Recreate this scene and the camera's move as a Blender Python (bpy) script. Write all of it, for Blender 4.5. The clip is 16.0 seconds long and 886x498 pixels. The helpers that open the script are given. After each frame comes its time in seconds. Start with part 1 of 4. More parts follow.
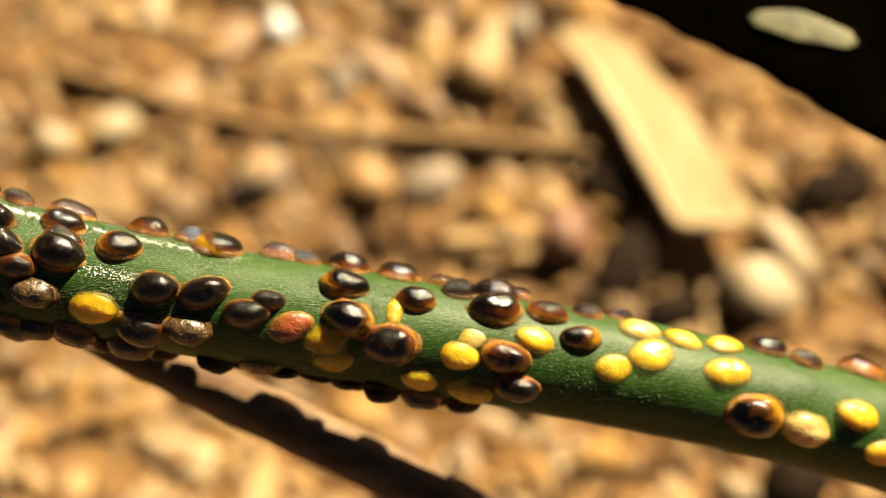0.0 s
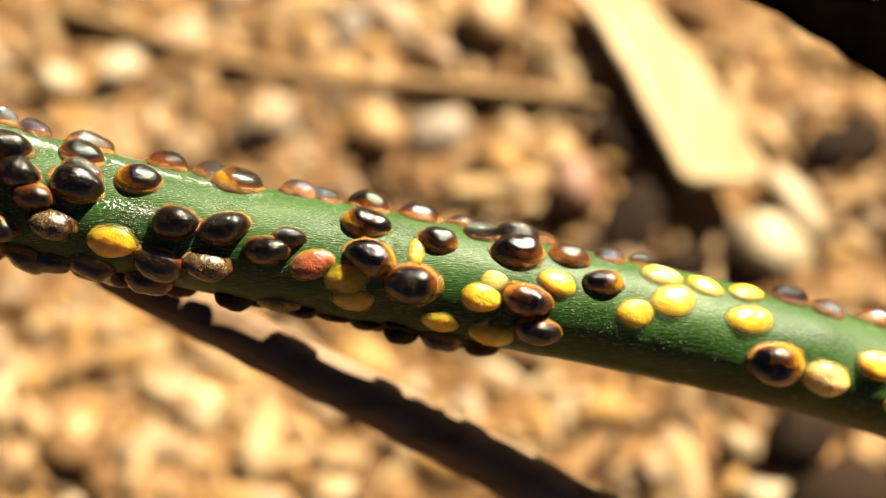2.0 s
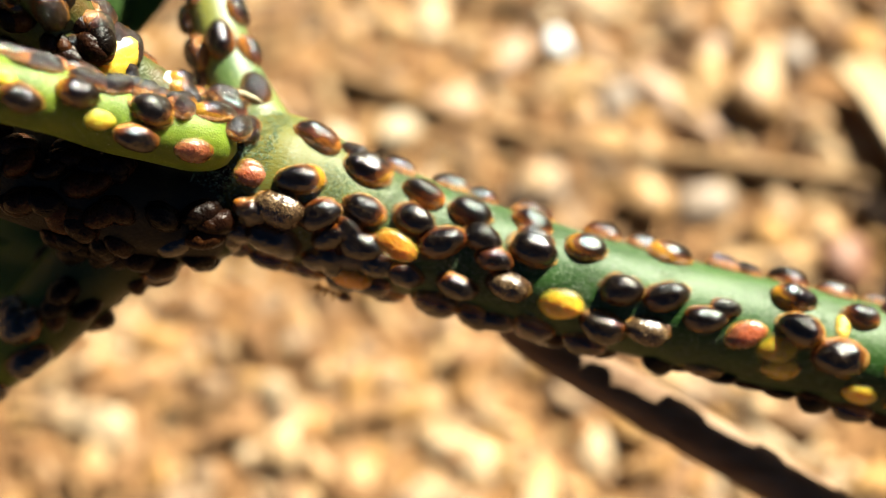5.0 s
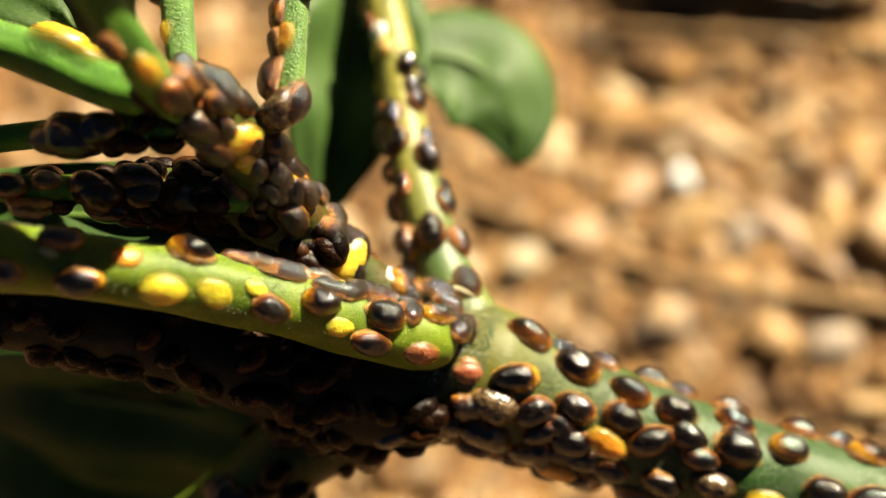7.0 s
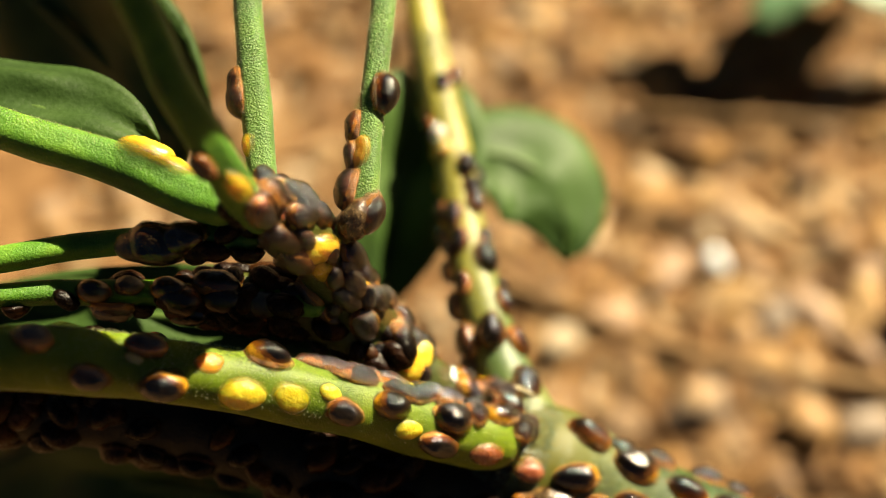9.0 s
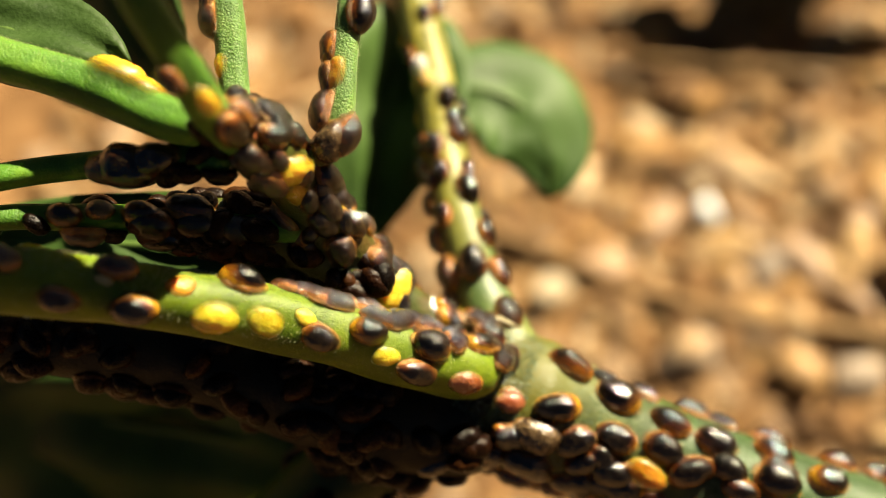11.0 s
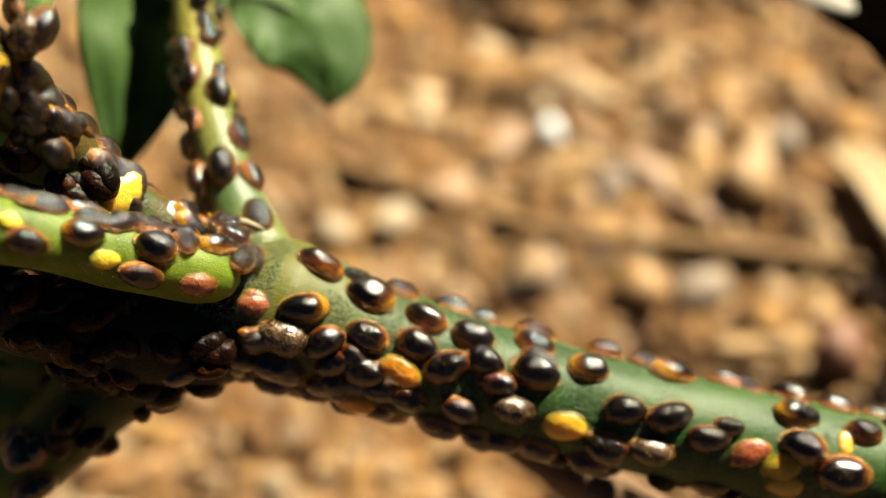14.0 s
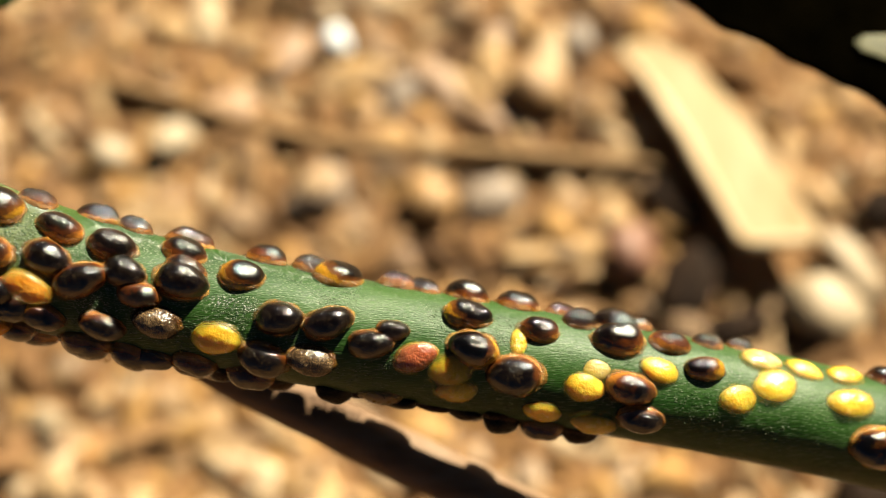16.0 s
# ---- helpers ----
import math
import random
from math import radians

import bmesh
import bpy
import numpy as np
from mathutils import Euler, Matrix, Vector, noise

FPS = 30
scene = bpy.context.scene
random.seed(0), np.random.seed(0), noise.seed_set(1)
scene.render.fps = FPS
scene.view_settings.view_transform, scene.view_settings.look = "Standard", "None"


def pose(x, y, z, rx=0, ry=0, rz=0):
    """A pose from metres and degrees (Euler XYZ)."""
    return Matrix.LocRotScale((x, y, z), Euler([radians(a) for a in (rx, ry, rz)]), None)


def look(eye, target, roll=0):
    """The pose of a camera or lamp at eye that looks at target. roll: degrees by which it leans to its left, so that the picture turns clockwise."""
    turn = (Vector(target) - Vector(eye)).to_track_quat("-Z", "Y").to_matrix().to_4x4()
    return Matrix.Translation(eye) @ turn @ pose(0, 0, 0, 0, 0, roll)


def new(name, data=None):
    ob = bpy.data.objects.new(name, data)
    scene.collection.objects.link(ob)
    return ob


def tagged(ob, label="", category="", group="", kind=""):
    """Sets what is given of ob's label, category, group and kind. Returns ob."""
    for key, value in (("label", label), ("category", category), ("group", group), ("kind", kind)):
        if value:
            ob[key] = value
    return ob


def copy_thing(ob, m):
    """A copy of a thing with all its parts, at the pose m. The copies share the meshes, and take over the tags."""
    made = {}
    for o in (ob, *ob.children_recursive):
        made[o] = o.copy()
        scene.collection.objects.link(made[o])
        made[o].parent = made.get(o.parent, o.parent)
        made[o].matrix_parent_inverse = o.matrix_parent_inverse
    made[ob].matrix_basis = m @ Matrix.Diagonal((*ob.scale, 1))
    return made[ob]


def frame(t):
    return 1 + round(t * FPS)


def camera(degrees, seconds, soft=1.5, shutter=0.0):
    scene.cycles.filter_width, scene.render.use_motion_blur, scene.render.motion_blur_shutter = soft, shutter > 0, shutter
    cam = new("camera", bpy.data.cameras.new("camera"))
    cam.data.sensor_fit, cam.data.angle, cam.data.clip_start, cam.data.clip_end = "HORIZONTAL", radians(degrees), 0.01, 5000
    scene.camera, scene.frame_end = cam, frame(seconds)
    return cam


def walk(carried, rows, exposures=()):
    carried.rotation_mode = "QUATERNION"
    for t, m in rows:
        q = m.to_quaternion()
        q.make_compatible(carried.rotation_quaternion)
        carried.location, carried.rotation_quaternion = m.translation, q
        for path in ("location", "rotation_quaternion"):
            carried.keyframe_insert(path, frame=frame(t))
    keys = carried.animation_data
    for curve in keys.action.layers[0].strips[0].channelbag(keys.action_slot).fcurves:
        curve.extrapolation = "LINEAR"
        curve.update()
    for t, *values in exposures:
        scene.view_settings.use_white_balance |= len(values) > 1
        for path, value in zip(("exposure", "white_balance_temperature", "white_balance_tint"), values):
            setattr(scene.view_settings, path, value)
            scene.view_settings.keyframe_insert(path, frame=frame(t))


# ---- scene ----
# A close view of a plant stem covered in scale insects; true size, 1 unit is 1 m.
MM = 0.001
cam = camera(40, 16.0, soft=0.5)
cam.data.dof.use_dof = True
cam.data.dof.focus_distance = 0.0675
cam.data.dof.aperture_fstop = 15.5
PATH = [
    (0, pose(0.00607, -0.02399, 0.12042, 21.14, 2.80, 0.00)),
    (0.5, pose(0.00561, -0.02455, 0.11970, 20.89, 2.71, -0.07)),
    (1, pose(0.00352, -0.02732, 0.11709, 19.40, 2.52, 0.56)),
    (1.5, pose(0.00394, -0.02551, 0.11848, 18.89, 2.05, 0.79)),
    (2, pose(0.00399, -0.02476, 0.11937, 19.28, 1.82, 0.90)),
    (2.5, pose(0.00324, -0.02474, 0.12005, 20.05, 1.64, 0.93)),
    (3, pose(-0.00072, -0.02624, 0.12062, 20.55, 2.43, 1.81)),
    (3.5, pose(-0.00735, -0.02862, 0.12190, 21.61, 3.88, 3.35)),
    (4, pose(-0.00983, -0.02713, 0.12314, 22.22, 4.21, 3.96)),
    (4.2, pose(-0.01136, -0.02706, 0.12354, 22.20, 4.05, 3.88)),
    (6.3, pose(-0.02543, -0.02394, 0.12900, 23.32, 5.10, 6.24)),
    (6.5, pose(-0.02689, -0.02296, 0.12989, 23.75, 5.20, 6.38)),
    (7, pose(-0.02740, -0.02103, 0.13110, 25.12, 5.12, 6.58)),
    (7.5, pose(-0.02794, -0.01990, 0.13275, 26.42, 5.07, 6.66)),
    (8, pose(-0.02983, -0.01921, 0.13315, 26.80, 4.88, 6.78)),
    (8.2, pose(-0.03018, -0.02006, 0.13370, 27.91, 5.32, 7.20)),
    (10.3, pose(-0.03055, -0.01975, 0.13492, 27.50, 5.43, 7.16)),
    (10.5, pose(-0.02970, -0.02094, 0.13338, 26.78, 5.41, 7.24)),
    (11, pose(-0.02928, -0.02158, 0.13217, 26.54, 5.37, 7.13)),
    (11.5, pose(-0.02866, -0.02468, 0.12952, 25.39, 5.19, 6.64)),
    (12, pose(-0.02527, -0.02659, 0.12771, 23.97, 5.17, 6.21)),
    (12.5, pose(-0.02405, -0.02385, 0.12934, 24.23, 4.67, 5.37)),
    (13, pose(-0.02139, -0.02178, 0.13029, 24.83, 4.87, 4.83)),
    (13.5, pose(-0.01949, -0.02269, 0.12846, 24.66, 4.61, 4.29)),
    (14, pose(-0.01733, -0.02299, 0.12729, 24.48, 4.35, 3.47)),
    (14.5, pose(-0.01493, -0.02173, 0.12578, 23.83, 4.01, 2.55)),
    (15, pose(-0.01158, -0.02232, 0.12300, 22.54, 3.62, 1.78)),
    (15.5, pose(-0.00790, -0.02254, 0.12186, 21.89, 3.14, 1.05)),
    (16, pose(-0.00155, -0.02218, 0.12068, 21.16, 2.28, 0.03)),
]
LIGHT = [(0, 2.08, 7000, 10), (1, 2.1, 6500, 10), (2, 2.45, 6100, 10), (3, 2.27, 6250, 10), (3.5, 2.48, 6050, 10), (4.2, 2.66, 5400, 10),
         (6.4, 2.5, 6000, 10), (8, 2.05, 6600, 10), (10.5, 2.3, 6500, 10), (11.5, 2.17, 6600, 10), (12.5, 2.45, 6000, 10), (14, 2.05, 6000, 10),
         (16, 2.13, 5850, 10)]
walk(cam, PATH, LIGHT)

# ---- daylight ----
SUN_WAY = Vector((0.45, 0.685, 0.575)).normalized()
world = bpy.data.worlds.new("daylight")
scene.world = world
world.use_nodes = True
sky = world.node_tree.nodes.new("ShaderNodeTexSky")
sky.sky_type, sky.sun_disc = "NISHITA", False
sky.sun_elevation = math.asin(SUN_WAY.z)
sky.sun_rotation = math.atan2(SUN_WAY.x, SUN_WAY.y)
world.node_tree.nodes["Background"].inputs["Strength"].default_value = 0.005
world.node_tree.links.new(sky.outputs["Color"], world.node_tree.nodes["Background"].inputs["Color"])
sun = new("sun", bpy.data.lights.new("sun", "SUN"))
sun.data.energy, sun.data.angle, sun.data.color = 5.0, radians(0.55), (1.0, 0.86, 0.58)
sun.matrix_world = look(SUN_WAY, (0, 0, 0))
scene.view_settings.exposure = 2.2


# ---- materials ----
def material(name, colors, scale=1000.0, grain=6000.0, rough=0.5, bump=0.3, depth=0.0001, glow_through=0.0, coat=0.0, vary=0.15,
             island=False, stretch=(1, 1, 1), speck=None, spec=0.5, tint=None, bloom=0.0, clear=0.0):
    """A surface whose colours run through the list by a noise, with a finer grain, relief and a shift from piece to piece."""
    m = bpy.data.materials.new(name)
    m.use_nodes = True
    t = m.node_tree
    b = t.nodes["Principled BSDF"]
    co = t.nodes.new("ShaderNodeTexCoord")
    mp = t.nodes.new("ShaderNodeMapping")
    mp.inputs["Scale"].default_value = stretch
    t.links.new(co.outputs["Object"], mp.inputs["Vector"])
    n1, n2 = t.nodes.new("ShaderNodeTexNoise"), t.nodes.new("ShaderNodeTexNoise")
    for n, s, d in ((n1, scale, 3), (n2, grain, 4)):
        n.inputs["Scale"].default_value, n.inputs["Detail"].default_value = s, d
        t.links.new(mp.outputs["Vector"], n.inputs["Vector"])
    ramp = t.nodes.new("ShaderNodeValToRGB")
    els = ramp.color_ramp.elements
    while len(els) < len(colors):
        els.new(0.5)
    for i, c in enumerate(colors):
        els[i].position = 0.3 + 0.4 * i / max(1, len(colors) - 1)
        els[i].color = (*c, 1)
    if island:
        geo = t.nodes.new("ShaderNodeNewGeometry")
        mix = t.nodes.new("ShaderNodeMath")
        mix.operation = "MULTIPLY_ADD"
        mix.inputs[1].default_value = 0.3
        t.links.new(n1.outputs["Fac"], mix.inputs[0])
        sc = t.nodes.new("ShaderNodeMath")
        sc.operation = "MULTIPLY_ADD"
        sc.inputs[1].default_value, sc.inputs[2].default_value = 0.5, 0.08
        t.links.new(geo.outputs["Random Per Island"], sc.inputs[0])
        t.links.new(sc.outputs[0], mix.inputs[2])
        t.links.new(mix.outputs[0], ramp.inputs["Fac"])
    else:
        t.links.new(n1.outputs["Fac"], ramp.inputs["Fac"])
    val = t.nodes.new("ShaderNodeMapRange")
    val.inputs["To Min"].default_value, val.inputs["To Max"].default_value = 1 - 1.5 * vary, 1 + 1.5 * vary
    t.links.new(n2.outputs["Fac"], val.inputs["Value"])
    hsv = t.nodes.new("ShaderNodeHueSaturation")
    t.links.new(ramp.outputs["Color"], hsv.inputs["Color"])
    info = t.nodes.new("ShaderNodeObjectInfo")
    one = t.nodes.new("ShaderNodeMapRange")
    one.inputs["To Min"].default_value, one.inputs["To Max"].default_value = 1 - vary, 1 + vary
    t.links.new(info.outputs["Random"], one.inputs["Value"])
    mul = t.nodes.new("ShaderNodeMath")
    mul.operation = "MULTIPLY"
    t.links.new(val.outputs["Result"], mul.inputs[0])
    t.links.new(one.outputs["Result"], mul.inputs[1])
    t.links.new(mul.outputs[0], hsv.inputs["Value"])
    color = hsv.outputs["Color"]
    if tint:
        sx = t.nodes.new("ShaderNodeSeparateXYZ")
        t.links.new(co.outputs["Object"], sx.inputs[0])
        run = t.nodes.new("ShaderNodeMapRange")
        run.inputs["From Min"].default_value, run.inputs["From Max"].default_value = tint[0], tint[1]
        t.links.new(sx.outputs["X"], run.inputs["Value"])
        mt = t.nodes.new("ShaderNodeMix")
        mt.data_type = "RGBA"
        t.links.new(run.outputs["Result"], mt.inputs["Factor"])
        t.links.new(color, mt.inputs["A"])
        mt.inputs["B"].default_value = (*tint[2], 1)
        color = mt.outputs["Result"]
    if speck:
        v = t.nodes.new("ShaderNodeTexVoronoi")
        v.inputs["Scale"].default_value = speck[1]
        t.links.new(mp.outputs["Vector"], v.inputs["Vector"])
        lim = t.nodes.new("ShaderNodeMapRange")
        lim.inputs["From Min"].default_value, lim.inputs["From Max"].default_value = speck[2], speck[2] * 0.6
        t.links.new(v.outputs["Distance"], lim.inputs["Value"])
        mc = t.nodes.new("ShaderNodeMix")
        mc.data_type = "RGBA"
        t.links.new(lim.outputs["Result"], mc.inputs["Factor"])
        t.links.new(color, mc.inputs["A"])
        mc.inputs["B"].default_value = (*speck[0], 1)
        color = mc.outputs["Result"]
    t.links.new(color, b.inputs["Base Color"])
    rr = t.nodes.new("ShaderNodeMapRange")
    rr.inputs["To Min"].default_value, rr.inputs["To Max"].default_value = max(0.03, rough - 0.15), min(1, rough + 0.15)
    t.links.new(n2.outputs["Fac"], rr.inputs["Value"])
    t.links.new(rr.outputs["Result"], b.inputs["Roughness"])
    b.inputs["Coat Weight"].default_value, b.inputs["Coat Roughness"].default_value = coat, 0.12
    b.inputs["Specular IOR Level"].default_value = spec
    b.inputs["Sheen Weight"].default_value, b.inputs["Sheen Roughness"].default_value = bloom, 0.45
    b.inputs["Alpha"].default_value = 1 - clear
    if glow_through:
        b.inputs["Subsurface Weight"].default_value = glow_through
        b.inputs["Subsurface Radius"].default_value = (1.0, 0.85, 0.2)
        b.inputs["Subsurface Scale"].default_value = 0.0018
    if bump:
        bp = t.nodes.new("ShaderNodeBump")
        bp.inputs["Strength"].default_value, bp.inputs["Distance"].default_value = bump, depth
        t.links.new(n2.outputs["Fac"], bp.inputs["Height"])
        t.links.new(bp.outputs["Normal"], b.inputs["Normal"])
    return m


# the pale specks on the green skins are painted in for fine glitter
STEM_GREEN = material("stem skin", [(0.006, 0.026, 0.0018), (0.015, 0.042, 0.005), (0.036, 0.066, 0.018)], 420, 13000, 0.45, 0.9, 0.00004,
                      stretch=(0.07, 1, 1), speck=((0.075, 0.105, 0.05), 15000, 0.34), vary=0.4, spec=0.2, tint=(-0.024, -0.034, (0.078, 0.072, 0.008)))
# shade painted as dark green, running to lime where sun reaches the tip
LOWER_GREEN = material("lower branch skin with painted shade", [(0.005, 0.014, 0.0015), (0.010, 0.022, 0.003), (0.018, 0.030, 0.006)], 420, 6000, 0.42, 0.4, 0.00008,
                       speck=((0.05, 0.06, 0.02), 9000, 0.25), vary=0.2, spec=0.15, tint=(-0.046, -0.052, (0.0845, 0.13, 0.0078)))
BRANCH_GREEN = material("young branch skin", [(0.062, 0.108, 0.0025), (0.105, 0.158, 0.004), (0.15, 0.20, 0.008)], 350, 9000, 0.5, 0.6, 0.00006,
                        speck=((0.403, 0.416, 0.169), 7500, 0.16), vary=0.2, glow_through=0.9, spec=0.22)
SIDE_GREEN = material("side stem skin", [(0.026, 0.0585, 0.0195), (0.04875, 0.078, 0.01625), (0.078, 0.09425, 0.01625)], 220, 5000, 0.5, 0.5, 0.00008, vary=0.15, glow_through=0.1, speck=((0.195, 0.195, 0.065), 6000, 0.2), tint=(-0.0380, -0.0415, (0.20, 0.175, 0.016)))
PETIOLE_GREEN = material("leaf stalk skin", [(0.026, 0.085, 0.002), (0.045, 0.125, 0.004), (0.075, 0.165, 0.008)], 500, 7000, 0.52, 0.8, 0.00008,
                         speck=((0.12, 0.20, 0.04), 11000, 0.25), vary=0.15, glow_through=0.35, spec=0.3, bloom=0.06)
DOWNY_GREEN = material("downy leaf stalk skin", [(0.026, 0.075, 0.003), (0.042, 0.110, 0.007), (0.070, 0.145, 0.014)], 500, 8000, 0.5, 1.0, 0.00012,
                       speck=((0.20, 0.24, 0.10), 13000, 0.30), vary=0.3, spec=0.4, bloom=0.12, glow_through=0.2)
LEAF_GREEN = material("leaf skin", [(0.014, 0.032, 0.005), (0.024, 0.050, 0.009), (0.036, 0.066, 0.015)], 160, 3000, 0.55, 0.5, 0.0001, vary=0.2, spec=0.16)
MIDRIB = material("leaf midrib", [(0.030, 0.060, 0.010), (0.050, 0.085, 0.018)], 300, 5000, 0.5, 0.4, 0.00006, vary=0.15, spec=0.2)
STALK_BROWN = material("dry stalk bark", [(0.0858, 0.0468, 0.0234), (0.1326, 0.0819, 0.0468), (0.1638, 0.1131, 0.0741)], 600, 5000, 0.75, 0.6, 0.0001, stretch=(0.3, 1, 1), spec=0.2)
# near-black skin for the added branch, with the shade painted in
SHADE_FILL = material("bark darkened for shade", [(0.00325, 0.0026, 0.0013), (0.0078, 0.0065, 0.0026), (0.0143, 0.0117, 0.0052)], 500, 5000, 0.6, 0.8, 0.0001, spec=0.2)
SHOOT_SKIN = material("crusted shoot skin", [(0.016, 0.026, 0.002), (0.034, 0.040, 0.004), (0.050, 0.028, 0.005)], 500, 6000, 0.45, 0.7, 0.0001, vary=0.3, spec=0.3)
CORK = material("corky leaf scar", [(0.1365, 0.117, 0.0546), (0.195, 0.1638, 0.0858)], 900, 5000, 0.6, 0.5)


def shell_material(name, top, low, level, side=0.3, rough=0.3, bump=0.8, glow=0.0, speck=0.35, spec=0.9, gold_glint=0.0, soft=0.24, patch=0.35, clear=0.0, coat=0.0, glass=0.0, glitter=0.14):
    """A shell, dark on its dome and clearer towards its foot and one end, with a glittering grain; in its own space, length 1.
    clear: how far the foot lets the stem show through."""
    m = bpy.data.materials.new(name)
    m.use_nodes = True
    t = m.node_tree
    b = t.nodes["Principled BSDF"]

    def node(kind, **values):
        n = t.nodes.new(kind)
        for key, value in values.items():
            n.inputs[key].default_value = value
        return n

    def math_node(op, a, c):
        n = t.nodes.new("ShaderNodeMath")
        n.operation = op
        for k, v in enumerate((a, c)):
            if isinstance(v, (int, float)):
                n.inputs[k].default_value = v
            else:
                t.links.new(v, n.inputs[k])
        return n.outputs[0]

    def between(value, a, c, to_a=0.0, to_c=1.0):
        n = t.nodes.new("ShaderNodeMapRange")
        n.inputs["From Min"].default_value, n.inputs["From Max"].default_value = a, c
        n.inputs["To Min"].default_value, n.inputs["To Max"].default_value = to_a, to_c
        t.links.new(value, n.inputs["Value"])
        return n.outputs["Result"]

    co = t.nodes.new("ShaderNodeTexCoord").outputs["Object"]
    sep = t.nodes.new("ShaderNodeSeparateXYZ")
    t.links.new(co, sep.inputs[0])
    info = t.nodes.new("ShaderNodeObjectInfo").outputs["Random"]
    shift = t.nodes.new("ShaderNodeCombineXYZ")
    t.links.new(math_node("MULTIPLY", info, 40.0), shift.inputs[0])
    add = t.nodes.new("ShaderNodeVectorMath")
    t.links.new(co, add.inputs[0])
    t.links.new(shift.outputs[0], add.inputs[1])
    big, mid, fine, dots = (node("ShaderNodeTexNoise", Scale=z, Detail=d) for z, d in ((2.2, 2.0), (7.0, 2.0), (19.0, 1.0), (46.0, 2.0)))
    for n in (big, mid, fine, dots):
        t.links.new(add.outputs[0], n.inputs["Vector"])
    fac = math_node("ADD", math_node("MULTIPLY", sep.outputs["Z"], 2.2), math_node("MULTIPLY", sep.outputs["X"], side))
    fac = math_node("ADD", fac, math_node("MULTIPLY", math_node("SUBTRACT", big.outputs["Fac"], 0.5), 2 * patch))
    fac = math_node("ADD", fac, math_node("MULTIPLY", math_node("SUBTRACT", mid.outputs["Fac"], 0.5), patch))
    fac = math_node("ADD", fac, math_node("MULTIPLY", math_node("SUBTRACT", info, 0.5), patch))
    ramp = t.nodes.new("ShaderNodeValToRGB")
    els = ramp.color_ramp.elements
    els.new(0.5)
    for k, c in enumerate((low[0], low[1], top)):
        els[k].position, els[k].color = (0.0, 0.45, 0.95)[k], (*c, 1)
    t.links.new(between(fac, level - soft, level + soft), ramp.inputs["Fac"])
    hsv = t.nodes.new("ShaderNodeHueSaturation")
    t.links.new(ramp.outputs["Color"], hsv.inputs["Color"])
    t.links.new(math_node("ADD", 1 - speck, math_node("MULTIPLY", fine.outputs["Fac"], 2 * speck)), hsv.inputs["Value"])
    color = hsv.outputs["Color"]
    # pale gold grains painted in for glints on the shell
    if gold_glint:
        grains = between(dots.outputs["Fac"], 0.52, 0.66)
        patches = between(mid.outputs["Fac"], 0.42, 0.62)
        mix = t.nodes.new("ShaderNodeMix")
        mix.data_type = "RGBA"
        t.links.new(math_node("MULTIPLY", math_node("MULTIPLY", grains, patches), gold_glint), mix.inputs["Factor"])
        t.links.new(color, mix.inputs["A"])
        mix.inputs["B"].default_value = (0.50, 0.34, 0.16, 1)
        color = mix.outputs["Result"]
    t.links.new(color, b.inputs["Base Color"])
    t.links.new(math_node("ADD", rough - 0.15, math_node("MULTIPLY", mid.outputs["Fac"], 0.3)), b.inputs["Roughness"])
    b.inputs["Specular IOR Level"].default_value = spec
    b.inputs["Coat Weight"].default_value, b.inputs["Coat Roughness"].default_value = coat, 0.09
    b.inputs["Transmission Weight"].default_value, b.inputs["IOR"].default_value = glass, 1.4
    if clear:
        t.links.new(between(sep.outputs["Z"], 0.05, 0.23, 1 - clear, 1.0), b.inputs["Alpha"])
    if glow:
        b.inputs["Subsurface Weight"].default_value, b.inputs["Subsurface Scale"].default_value = glow, 0.0013
        b.inputs["Subsurface Radius"].default_value = (1.0, 0.6, 0.2)
    height = math_node("ADD", math_node("MULTIPLY", mid.outputs["Fac"], 0.4), math_node("MULTIPLY", fine.outputs["Fac"], 0.5))
    height = math_node("ADD", height, math_node("MULTIPLY", dots.outputs["Fac"], glitter))
    bp = t.nodes.new("ShaderNodeBump")
    bp.inputs["Strength"].default_value, bp.inputs["Distance"].default_value = bump, 0.00010
    t.links.new(height, bp.inputs["Height"])
    t.links.new(bp.outputs["Normal"], b.inputs["Normal"])
    sparkle = t.nodes.new("ShaderNodeBump")
    sparkle.inputs["Strength"].default_value, sparkle.inputs["Distance"].default_value = 0.75 * bump, 0.00010
    glints = math_node("ADD", math_node("MULTIPLY", fine.outputs["Fac"], 0.3), math_node("MULTIPLY", dots.outputs["Fac"], 1.2 * glitter))
    t.links.new(glints, sparkle.inputs["Height"])
    t.links.new(sparkle.outputs["Normal"], b.inputs["Coat Normal"])
    return m


